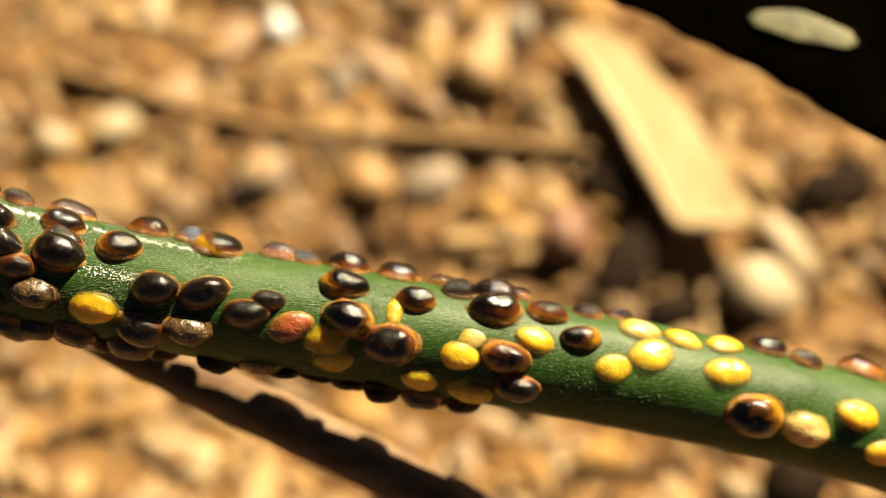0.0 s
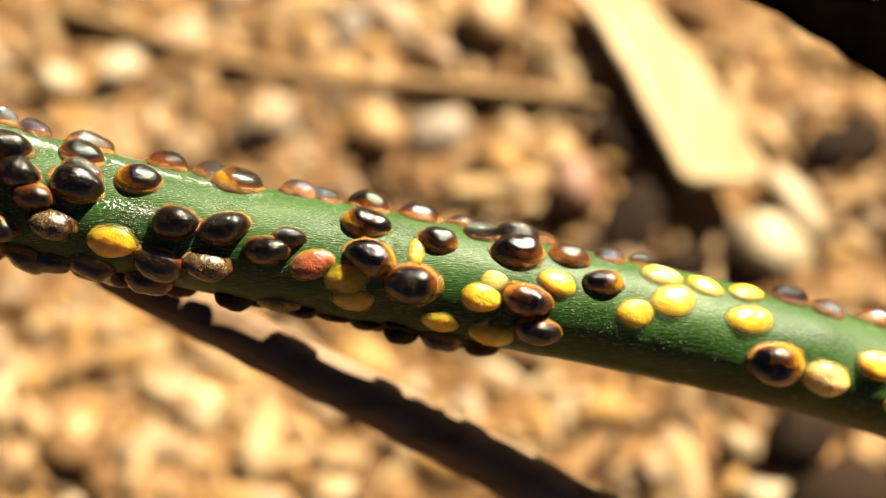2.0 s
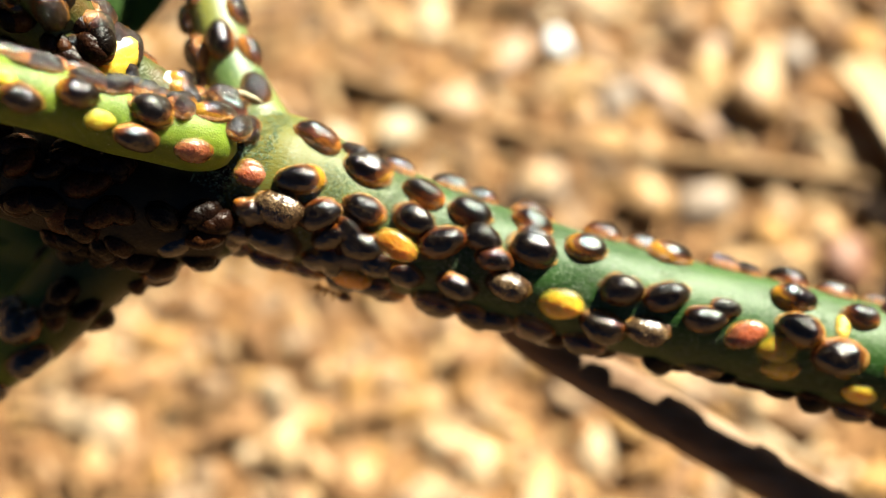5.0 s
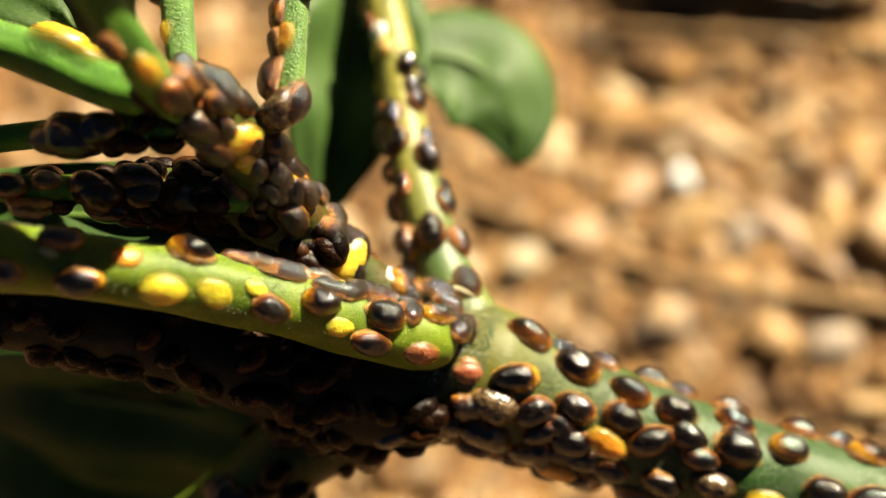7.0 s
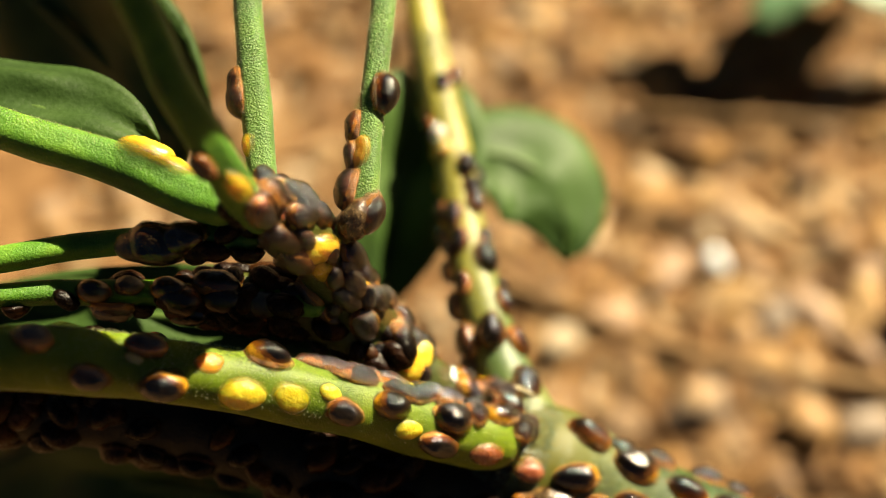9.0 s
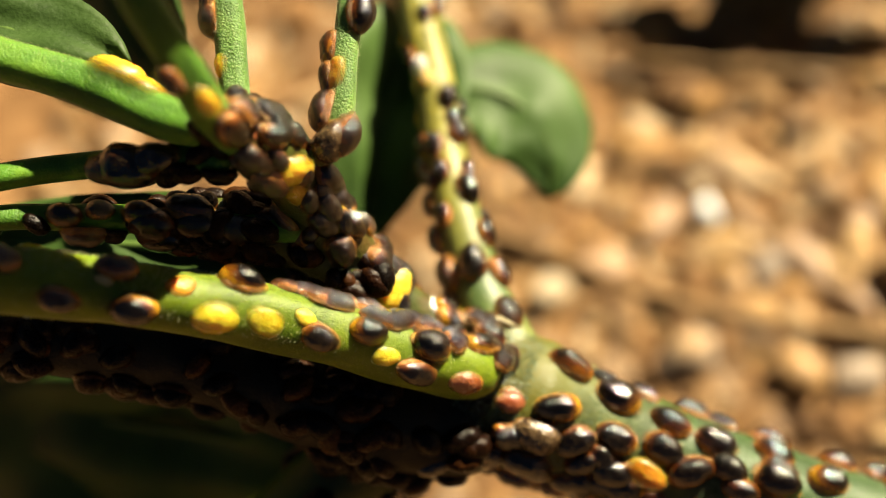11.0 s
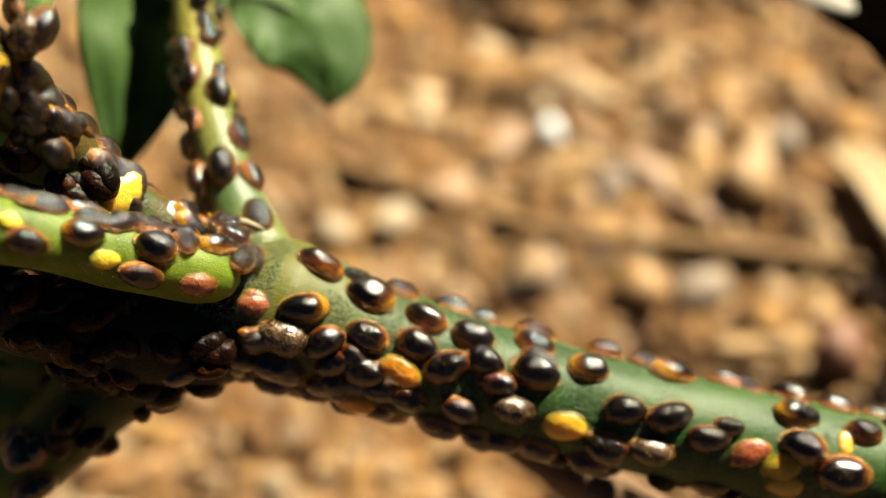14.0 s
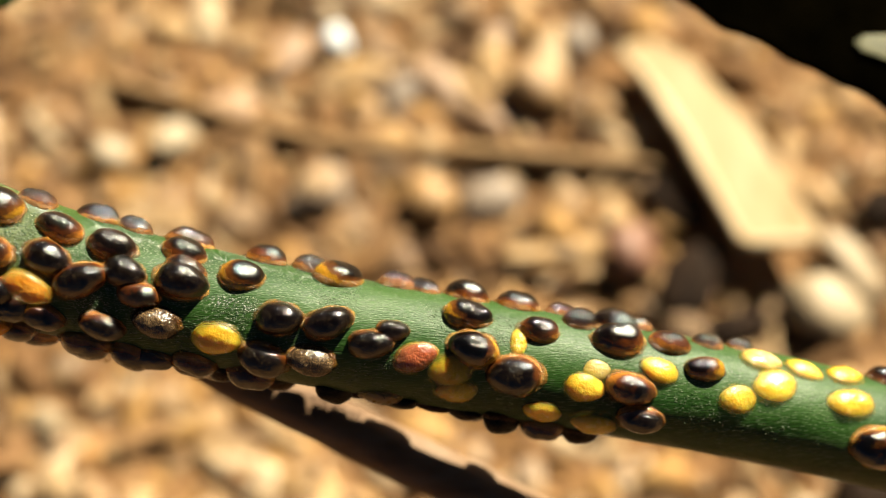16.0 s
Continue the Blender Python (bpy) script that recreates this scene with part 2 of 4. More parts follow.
SHELLS = {
    "dark": shell_material("black shell", (0.0024, 0.0012, 0.0007), ((0.36, 0.135, 0.014), (0.10, 0.026, 0.003)), 0.33, 0.2, 0.12, 0.9, spec=0.15, gold_glint=0.09, patch=0.3, soft=0.26, glass=0.35, coat=0.75, glitter=0.3),
    "amber": shell_material("black and amber shell", (0.002, 0.0013, 0.0008), ((0.46, 0.23, 0.010), (0.14, 0.045, 0.003)), 0.40, 0.75, 0.12, 0.9, glow=0.1, spec=0.15, patch=0.3, glass=0.5, coat=0.75, glitter=0.3),
    "brown": shell_material("brown shell", (0.006, 0.0022, 0.0008), ((0.30, 0.125, 0.028), (0.065, 0.019, 0.004)), 0.36, 0.25, 0.12, 1.1, speck=0.6, spec=0.2, gold_glint=0.12, patch=0.36, glow=0.15, glass=0.45, coat=0.9, glitter=0.45),
    "grey": shell_material("grey-brown shell", (0.046, 0.027, 0.013), ((0.03, 0.010, 0.003), (0.02, 0.009, 0.003)), 0.30, 0.2, 0.22, 1.0, speck=0.7, spec=0.8, gold_glint=0.6, patch=0.3, glass=0.2),
    "white": shell_material("white wax", (0.62, 0.62, 0.60), ((0.50, 0.50, 0.46), (0.58, 0.58, 0.55)), 0.2, 0.1, 0.2, 0.4, glow=0.4, speck=0.05, spec=0.7, patch=0.1, coat=0.5),
    "yellow": shell_material("yellow nymph skin", (0.58, 0.39, 0.03), ((0.36, 0.28, 0.014), (0.50, 0.32, 0.012)), 0.28, 0.2, 0.24, 0.7, glow=1.0, speck=0.12, spec=0.5, patch=0.26, clear=0.95, coat=0.5, glitter=0.3),
    "lemon": shell_material("lemon nymph skin", (0.48, 0.40, 0.022), ((0.32, 0.34, 0.02), (0.42, 0.37, 0.018)), 0.26, 0.2, 0.22, 0.8, glow=1.0, speck=0.1, spec=0.5, patch=0.25, clear=0.95, coat=0.5, glitter=0.3),
    "cream": shell_material("pale nymph skin", (0.494, 0.377, 0.163), ((0.39, 0.299, 0.0585), (0.455, 0.325, 0.078)), 0.26, 0.2, 0.24, 0.6, glow=1.0, speck=0.08, spec=0.5, patch=0.2, clear=0.9, coat=0.4),
    "orange": shell_material("orange nymph skin", (0.468, 0.208, 0.0195), ((0.364, 0.208, 0.0325), (0.403, 0.169, 0.0078)), 0.26, 0.3, 0.24, 0.6, glow=0.9, speck=0.1, spec=0.5, patch=0.2, clear=0.7, coat=0.15),
    "tan": shell_material("dull tan nymph skin", (0.1326, 0.0702, 0.0156), ((0.0936, 0.0507, 0.0117), (0.117, 0.0624, 0.0156)), 0.3, 0.3, 0.3, 0.4, glow=0.2, speck=0.15, clear=0.4),
    "red": shell_material("rusty red nymph skin", (0.221, 0.05525, 0.0195), ((0.156, 0.0325, 0.0104), (0.208, 0.0715, 0.02925)), 0.35, 0.2, 0.26, 0.9, glow=0.4, speck=0.3, patch=0.2, clear=0.5),
}
RIM_AMBER = material("amber rim", [(0.07, 0.023, 0.003), (0.24, 0.10, 0.014), (0.44, 0.24, 0.05)], 6.0, 34, 0.22, 1.0, 0.00012, vary=0.5, spec=0.7, glow_through=0.3, clear=0.55)
# shell colours taken down towards black for the shaded crust
CRUST_SHADE = material("crusted shells with painted shade", [(0.0016, 0.0008, 0.0005), (0.006, 0.002, 0.0008), (0.03, 0.010, 0.0018)], 1500, 7000, 0.3, 0.6, 0.0001, island=True, vary=0.4, spec=0.10, speck=((0.10, 0.06, 0.02), 9000, 0.10))
RIM_YELLOW = material("yellow rim", [(0.273, 0.182, 0.013), (0.338, 0.247, 0.0325)], 3.0, 30, 0.3, 0.5, 0.00008, glow_through=0.8, coat=0.1, vary=0.15, clear=0.8)

SOIL = material("dry soil", [(0.0878, 0.0463, 0.0192), (0.1676, 0.0893, 0.0367), (0.2474, 0.1404, 0.0638)], 140, 1200, 0.9, 0.8, 0.001, vary=0.2, spec=0.1)
GRAVEL = material("gravel", [(0.10, 0.050, 0.018), (0.165, 0.080, 0.024), (0.17, 0.115, 0.072), (0.235, 0.120, 0.036), (0.29, 0.165, 0.055), (0.23, 0.165, 0.115), (0.30, 0.185, 0.078), (0.36, 0.265, 0.165)], 120, 1100, 0.8, 0.6, 0.0005,
                  island=True, vary=0.12, spec=0.2)
LITTER = material("bark splinters", [(0.0593, 0.0296, 0.0119), (0.1482, 0.0778, 0.0311), (0.2149, 0.1223, 0.0519), (0.2519, 0.1668, 0.0852)], 150, 1500, 0.8, 0.5, 0.0003, island=True, vary=0.12, spec=0.2)
WOOD = material("pale wood", [(0.234, 0.143, 0.0585), (0.3055, 0.208, 0.1008), (0.338, 0.247, 0.1365)], 220, 1500, 0.65, 0.5, 0.0003, stretch=(1, 0.25, 1), vary=0.15, spec=0.25)
STRAW = material("straw", [(0.1235, 0.06825, 0.0273), (0.1885, 0.1137, 0.04875)], 300, 1500, 0.7, 0.4, 0.0003, stretch=(0.1, 1, 1), spec=0.2)
PALE_EDGE = material("pale broken wood and painted highlight", [(0.299, 0.2145, 0.1105), (0.39, 0.299, 0.1755)], 300, 1800, 0.6, 0.5, 0.0003, vary=0.1)
WHITE_STONE = material("white quartz", [(0.62, 0.64, 0.66), (0.72, 0.74, 0.76)], 300, 1500, 0.35, 0.4, 0.0003)
CREAM_STONE = material("cream pebble", [(0.208, 0.1495, 0.0845), (0.2925, 0.221, 0.1365)], 300, 1500, 0.6, 0.5, 0.0003)
TAN_STONE = material("tan pebble", [(0.17, 0.088, 0.027), (0.27, 0.155, 0.055)], 300, 1500, 0.6, 0.5, 0.0003)
PINK_STONE = material("pinkish pebble", [(0.18, 0.104, 0.055), (0.27, 0.165, 0.094)], 300, 1500, 0.6, 0.5, 0.0003)
GREY_STONE = material("grey pebble", [(0.105, 0.074, 0.050), (0.165, 0.118, 0.082)], 300, 1500, 0.6, 0.5, 0.0003)
# dark brown for one bark crumb and for lumps that stand in for shade
BARK_SHADE = material("bark and painted shade", [(0.0065, 0.00325, 0.001625), (0.0195, 0.00975, 0.00455)], 300, 1500, 0.85, 0.6, 0.0004, spec=0.1)
RED_STONE = material("reddish pebble", [(0.0936, 0.0351, 0.01755), (0.1482, 0.0663, 0.0351)], 300, 1500, 0.6, 0.5, 0.0003)
# near black: the shade on the blade's face is in this colour
DRY_LEAF_SHADE = material("dry leaf with painted shade", [(0.0003, 0.00025, 0.0001), (0.0012, 0.0009, 0.0003)], 300, 2500, 0.9, 0.6, 0.0002, spec=0.0)
BLEACHED = material("bleached leaf tip", [(0.195, 0.1716, 0.1287), (0.2808, 0.2652, 0.2262)], 400, 2500, 0.6, 0.5, 0.0002)
# yellow-green that stands in for a fleck of sun
SUN_FLECK = material("painted sun fleck", [(0.0351, 0.03315, 0.00975), (0.1014, 0.0936, 0.0351)], 600, 3000, 0.7, 0.6, 0.0002, vary=0.3)
WAX = material("waxy grain", [(0.030, 0.058, 0.020), (0.060, 0.088, 0.045), (0.14, 0.17, 0.11)], 900, 9000, 0.25, 0.0, island=True, vary=0.2, spec=0.5)
DOWN = material("pale down", [(0.20, 0.24, 0.10), (0.34, 0.36, 0.20)], 900, 9000, 0.3, 0.0, island=True, vary=0.1, spec=0.6)
WEED = material("weed leaf", [(0.039, 0.1014, 0.0351), (0.0624, 0.1404, 0.0546)], 160, 2000, 0.5, 0.3, 0.0002)
ANT_SKIN = material("ant skin", [(0.16, 0.075, 0.02), (0.30, 0.15, 0.04)], 1200, 6000, 0.25, 0.3, 0.00003, glow_through=0.3, coat=0.3)
ANT_GASTER = material("ant hind body", [(0.08, 0.035, 0.012), (0.26, 0.15, 0.045)], 900, 6000, 0.2, 0.2, 0.00003, glow_through=0.3, coat=0.4)

# ---- the centre lines of the plant, in millimetres ----
def rail(points, radii, step=0.5):
    """A smooth line through points: places, directions, up vectors, lengths along it and radii, in mm."""
    p, r = np.array(points, float), np.array(radii, float)
    p2 = np.vstack([2 * p[0] - p[1], p, 2 * p[-1] - p[-2]])
    out, rad = [], []
    for i in range(len(p) - 1):
        a, b, c, d = p2[i:i + 4]
        n = max(2, int(np.linalg.norm(c - b) / step))
        for k in range(n + (i == len(p) - 2)):
            t = k / n
            out.append(0.5 * (2 * b + (c - a) * t + (2 * a - 5 * b + 4 * c - d) * t * t + (3 * b - a - 3 * c + d) * t ** 3))
            rad.append(r[i] + (r[i + 1] - r[i]) * t)
    out = np.array(out)
    tan = np.gradient(out, axis=0)
    tan /= np.linalg.norm(tan, axis=1)[:, None]
    z = np.array([0.0, 0.0, 1.0])
    up = z - tan * (tan @ z)[:, None]
    up /= np.linalg.norm(up, axis=1)[:, None]
    s = np.r_[0, np.cumsum(np.linalg.norm(np.diff(out, axis=0), axis=1))]
    return out, tan, up, s, np.array(rad)


RAILS = {
    # the main stem, from its far end to the fork
    "stem": rail([(62, -18, 33), (45, -11.6, 40.2), (30, -7.7, 44.6), (20, -5.6, 47.2), (10, -3.95, 49.4), (0, -2.55, 51.3), (-10, -1.2, 53.1),
                  (-20, 0.45, 55.0), (-28, 2.1, 56.9), (-34, 3.6, 58.8), (-38.5, 4.6, 61)],
                 [3.3, 3.3, 3.3, 3.3, 3.3, 3.3, 3.3, 3.35, 3.65, 4.3, 3.6]),
    # the upright side stem behind the fork
    "side": rail([(-34.0, 4.2, 59.5), (-35.8, 7.2, 60.0), (-37.7, 10.6, 60.2), (-39.4, 14.9, 60.8), (-41.0, 19.9, 61.0), (-42.5, 25.8, 61.0), (-44.9, 33.1, 61.0), (-48, 44, 61)],
                 [2.5, 2.0, 1.7, 1.55, 1.45, 1.4, 1.4, 1.3]),
    # the bright green branch that comes forward
    "branch": rail([(-35.6, 3.4, 63.6), (-37.6, 3.3, 65.1), (-41.8, 3.0, 68.0), (-44.7, 2.9, 70.2), (-49.0, 2.6, 72.8), (-53.1, 2.2, 74.9), (-57.1, 1.7, 76.7), (-60.9, 1.0, 78.4), (-68, -1.0, 81.5)],
                  [1.3, 1.8, 1.85, 1.8, 1.8, 1.75, 1.75, 1.7, 1.6]),
    # the crowded young shoot
    "shoot": rail([(-37, 4.5, 60.5), (-40.5, 6.4, 63.5), (-42.9, 7.4, 66), (-45, 8.7, 70), (-46.6, 9.6, 73.5), (-47.9, 10.3, 77.2), (-49.2, 10.4, 79.8)],
                 [2.0, 1.7, 1.6, 1.6, 1.6, 1.6, 1.3]),
    # a stunted bud between the shoot and the branch
    "bud": rail([(-43.0, 7.0, 67.0), (-45.8, 8.0, 69.0), (-48.9, 8.6, 71.0), (-51.8, 8.0, 72.5), (-55.4, 7.2, 73.5)], [1.8, 1.8, 1.7, 1.5, 1.0]),
    # the lower branch in shade
    "lower": rail([(-35.0, 2.0, 59.0), (-40.1, 1.0, 59.2), (-44.9, -1.1, 57.1), (-50.3, -5.0, 53.7), (-55.6, -8.1, 51.1), (-62.7, -12.0, 46.9)],
                  [3.0, 3.0, 2.8, 2.5, 2.0, 1.6]),
    # a made-up branch that fills the shade under the bright one
    "under": rail([(-36, 1.2, 58.8), (-42.5, 0.9, 61.6), (-48.1, 1.5, 64), (-53.9, 2.1, 66.2), (-60.6, 2.1, 67.6), (-72, 1.6, 69)], [3.0, 3.2, 2.8, 2.4, 2.2, 2.0]),
    # the dry brown stalk below the stem
    "stalk": rail([(-22.0, 0.2, 51.5), (-17.9, -1.7, 46.6), (-11.5, -4.4, 44.2), (-5.67, -6.96, 42.23), (1.32, -10.02, 39.74), (13.76, -15.64, 34.99), (25.31, -20.69, 30.61)],
                  [1.2, 1.5, 1.65, 1.7, 1.75, 1.8, 1.8]),
    # leaf stalks that fan out from the tip of the shoot
    "petiole_a": rail([(-50.4, 9.9, 79.5), (-53.2, 10.7, 79.2), (-58.1, 12.3, 79.7), (-63.6, 13.2, 80.7), (-71.8, 15.0, 81.8)], [1.0, 1.25, 1.2, 1.15, 1.1]),
    "petiole_b": rail([(-49.2, 9.9, 78.5), (-49.4, 9.1, 82.3), (-50.1, 9.7, 85.0), (-51.8, 11.5, 88.7), (-53.0, 13.6, 90.7), (-55.5, 17.1, 94.1)], [0.95, 1.0, 1.0, 1.0, 0.95, 0.9]),
    "petiole_c": rail([(-49.4, 11.2, 77.5), (-50.2, 13.2, 78.0), (-51.0, 16.8, 79.0), (-51.7, 19.9, 80.0), (-52.8, 25.1, 81.0), (-54, 34, 82)], [0.7, 0.8, 0.9, 0.85, 0.8, 0.8]),
    "petiole_d": rail([(-46.0, 10.5, 75.0), (-44.6, 12.7, 76.5), (-44.7, 16.3, 77.5), (-44.8, 21.4, 78.5), (-44.9, 26.8, 79.5), (-45, 36, 81)], [0.7, 0.75, 0.75, 0.72, 0.7, 0.7]),
    "petiole_e": rail([(-49.5, 9.0, 78.0), (-52.8, 9.3, 77.4), (-59.0, 8.7, 76.8), (-63.3, 7.3, 77.3), (-72.0, 4.1, 78.4)], [0.7, 0.8, 0.75, 0.75, 0.7]),
    "petiole_f": rail([(-46.5, 8.0, 72.5), (-54.6, 7.2, 74.0), (-59.7, 6.5, 75.0), (-63.4, 5.6, 76.0), (-72, 3, 78)], [0.8, 0.8, 0.75, 0.7, 0.7]),
}


# ---- builders ----
def mesh_of(name, bm, mat, smooth=True):
    me = bpy.data.meshes.new(name)
    bmesh.ops.recalc_face_normals(bm, faces=bm.faces)
    bm.to_mesh(me)
    bm.free()
    me.materials.append(mat)
    if smooth:
        me.polygons.foreach_set("use_smooth", [True] * len(me.polygons))
    return me


def part(name, bm, mat, parent=None, label="", smooth=True):
    """Links a bmesh as one mesh object, under a thing or a part."""
    ob = new(name, mesh_of(name, bm, mat, smooth))
    ob.parent = parent
    return tagged(ob, label) if label else ob


def tube(line, seg=36, flat=1.0, lumps=0.03, groove=0.0, seed=0.0):
    """A round stem along a rail, with closed, rounded ends and a slightly uneven skin."""
    p, tan, up, s, r = line
    bm = bmesh.new()
    rings = []
    n = len(p)
    end = s[-1]
    for i in range(n):
        side = np.cross(tan[i], up[i])
        cap = min(1.0, math.sqrt(max(0.02, 1 - max(0.0, 1 - s[i] / r[i]) ** 2)), math.sqrt(max(0.02, 1 - max(0.0, 1 - (end - s[i]) / r[i]) ** 2)))
        ring = []
        for k in range(seg):
            a = 2 * math.pi * k / seg
            w = r[i] * cap * (1 + lumps * noise.noise((s[i] * 0.35 + seed, math.cos(a) * 1.3, math.sin(a) * 1.3)) + 0.3 * lumps * noise.noise((s[i] * 0.5 + seed, math.cos(a) * 6, math.sin(a) * 6)))
            w *= 1 - groove * max(0.0, math.cos(a)) ** 8
            v = p[i] + w * (math.cos(a) * flat * up[i] + math.sin(a) * side)
            ring.append(bm.verts.new(v * MM))
        rings.append(ring)
    for a, b in zip(rings, rings[1:]):
        for k in range(seg):
            bm.faces.new((a[k], a[(k + 1) % seg], b[(k + 1) % seg], b[k]))
    bm.faces.new(rings[0])
    bm.faces.new(rings[-1][::-1])
    return bm


def blade(length, width, curl=0.5, wave=0.05, fold=0.3, thick=0.25, nx=28, ny=14, tip=0.7, hook=0.0):
    """A leaf blade along +x with its upper side to +z, folded along the midrib and curled at its tip, in mm."""
    bm = bmesh.new()
    top, low = [], []
    cx = cy = 0.0
    for i in range(nx + 1):
        t = i / nx
        turn = hook * t
        if i:
            cx, cy = cx + length / nx * math.cos(turn), cy + length / nx * math.sin(turn)
        half = width / 2 * math.sin(math.pi * (0.04 + 0.95 * t) ** tip) ** 0.75
        bend = curl * t * t
        k, z = (math.sin(bend) / bend if bend > 1e-3 else 1), -length * t * (1 - math.cos(bend)) / max(bend, 1e-3)
        rt, rl = [], []
        for j in range(ny + 1):
            u = 2 * j / ny - 1
            y = u * half
            h = z + fold * abs(u) * half - 0.35 * fold * u * u * half + wave * length * 0.1 * noise.noise((t * 4, u * 2, curl)) + 0.12 * math.exp(-(u * 9) ** 2)
            p = Vector((k * cx - y * math.sin(turn), k * cy + y * math.cos(turn), h))
            rt.append(bm.verts.new(p * MM))
            rl.append(bm.verts.new((p - Vector((0, 0, thick))) * MM))
        top.append(rt)
        low.append(rl)
    for i in range(nx):
        for j in range(ny):
            bm.faces.new((top[i][j], top[i + 1][j], top[i + 1][j + 1], top[i][j + 1]))
            bm.faces.new((low[i][j], low[i][j + 1], low[i + 1][j + 1], low[i + 1][j]))
        for j, w in ((0, 1), (ny, -1)):
            f = (top[i][j], low[i][j], low[i + 1][j], top[i + 1][j])
            bm.faces.new(f[::w])
    for i, w in ((0, -1), (nx, 1)):
        for j in range(ny):
            bm.faces.new((top[i][j], low[i][j], low[i][j + 1], top[i][j + 1])[::w])
    return bm


def frame_from(base, along, up):
    """A pose in mm at base with x along and z near up."""
    x = Vector(along).normalized()
    y = Vector(up).cross(x).normalized()
    z = x.cross(y)
    m = Matrix((x, y, z)).transposed().to_4x4()
    m.translation = Vector(base) * MM
    return m


# ---- the plant ----
plant = tagged(new("plant"), "green stemmed plant crusted with scale insects", "plant")
part("main_stem", tube(RAILS["stem"], 48, seed=1), STEM_GREEN, plant, "grey-green smooth round stem")
part("side_stem", tube(RAILS["side"], 32, seed=2), SIDE_GREEN, plant, "yellowish green upright side stem")
part("branch", tube(RAILS["branch"], 40, lumps=0.06, seed=3), BRANCH_GREEN, plant, "bright lime green young branch")
part("shoot", tube(RAILS["shoot"], 32, lumps=0.1, seed=4), SHOOT_SKIN, plant, "short brownish green shoot hidden by insects")
part("bud", tube(RAILS["bud"], 28, lumps=0.1, seed=7), SHOOT_SKIN, plant, "stunted bud hidden by insects")
part("lower_branch", tube(RAILS["lower"], 36, seed=5), LOWER_GREEN, plant, "lower branch, painted dark where shaded and lime where lit")
# added where only shade lies under the bright branch
part("stunted_branch", tube(RAILS["under"], 32, lumps=0.1, seed=8), SHADE_FILL, plant, "added dark branch filling the shade, under a crust of insects")
part("dry_stalk", tube(RAILS["stalk"], 32, lumps=0.08, seed=6), STALK_BROWN, plant, "dry brown leaf stalk in half shade")
for n, key in enumerate(("petiole_a", "petiole_b", "petiole_c", "petiole_d", "petiole_e", "petiole_f")):
    part("leaf_stalk", tube(RAILS[key], 28, lumps=0.05, groove=0.12, seed=10 + n), DOWNY_GREEN if key in ("petiole_c", "petiole_d") else PETIOLE_GREEN, plant, "bright green downy leaf stalk")


def strewn(key, count, lo, hi, a0, a1, seed):
    """Random places on a stem's skin: points, outward ways and ways along it, in mm."""
    p, tan, up, length, r = RAILS[key]
    rng = np.random.default_rng(seed)
    s, a = lo + (hi - lo) * np.sqrt(rng.uniform(0, 1, count)), np.radians(a0 + (a1 - a0) * rng.beta(1.7, 1.5, count))
    at, x, u = (np.stack([np.interp(s, length, q[:, k]) for k in range(3)], 1) for q in (p, tan, up))
    n = u * np.cos(a)[:, None] + np.cross(x, u) * np.sin(a)[:, None]
    return at + n * np.interp(s, length, r)[:, None], n, x, rng


def grain(key, count, lo, hi, a0, a1, size, seed):
    """Fine waxy grains that catch the light on a stem's skin."""
    at, n, x, rng = strewn(key, count, lo, hi, a0, a1, seed)
    y = np.cross(n, x)
    w = (size * rng.uniform(0.6, 1.4, count))[:, None]
    corners = np.stack([at + w * 1.4 * x, at + w * y, at - w * 1.4 * x, at - w * y, at + w * 0.45 * n], 1)
    faces = np.array([[0, 1, 4], [1, 2, 4], [2, 3, 4], [3, 0, 4]])[None] + 5 * np.arange(count)[:, None, None]
    return corners.reshape(-1, 3) * MM, faces.reshape(-1, 3)


def down(key, count, lo, hi, a0, a1, size, seed):
    """Short pale hairs on a stem's skin."""
    at, n, x, rng = strewn(key, count, lo, hi, a0, a1, seed)
    y = np.cross(n, x)
    lean = n + rng.uniform(-0.6, 0.6, (count, 1)) * x + rng.uniform(-0.6, 0.6, (count, 1)) * y
    tip = at + lean * (size * rng.uniform(0.6, 1.3, count))[:, None]
    w = 0.014
    corners = np.stack([at + w * x, at - 0.5 * w * x + 0.87 * w * y, at - 0.5 * w * x - 0.87 * w * y, tip], 1)
    faces = np.array([[0, 1, 3], [1, 2, 3], [2, 0, 3]])[None] + 4 * np.arange(count)[:, None, None]
    return corners.reshape(-1, 3) * MM, faces.reshape(-1, 3)


def fine_cover(name, made, mat, label):
    me = bpy.data.meshes.new(name)
    me.from_pydata(made[0].tolist(), [], made[1].tolist())
    me.materials.append(mat)
    ob = new(name, me)
    ob.parent = plant
    return tagged(ob, label, kind="stuff")


fine_cover("waxy_grain", grain("stem", 30000, 48, 108, -85, 90, 0.036, 51), WAX, "fine pale waxy grain on the stem")
fine_cover("waxy_grain", grain("side", 5000, 3, 34, -100, 100, 0.04, 52), WAX, "fine pale waxy grain on the side stem")
fine_cover("down", down("branch", 3200, 0, 28, -70, 110, 0.16, 53), DOWN, "sparse pale down on the young branch")
fine_cover("down", down("petiole_c", 3600, 1, 26, -180, 180, 0.13, 54), DOWN, "dense pale down on a leaf stalk")
fine_cover("down", down("petiole_d", 3600, 1, 26, -180, 180, 0.13, 55), DOWN, "dense pale down on a leaf stalk")
fine_cover("down", down("petiole_a", 1200, 1, 20, -20, 90, 0.12, 56), DOWN, "pale down on a leaf stalk")


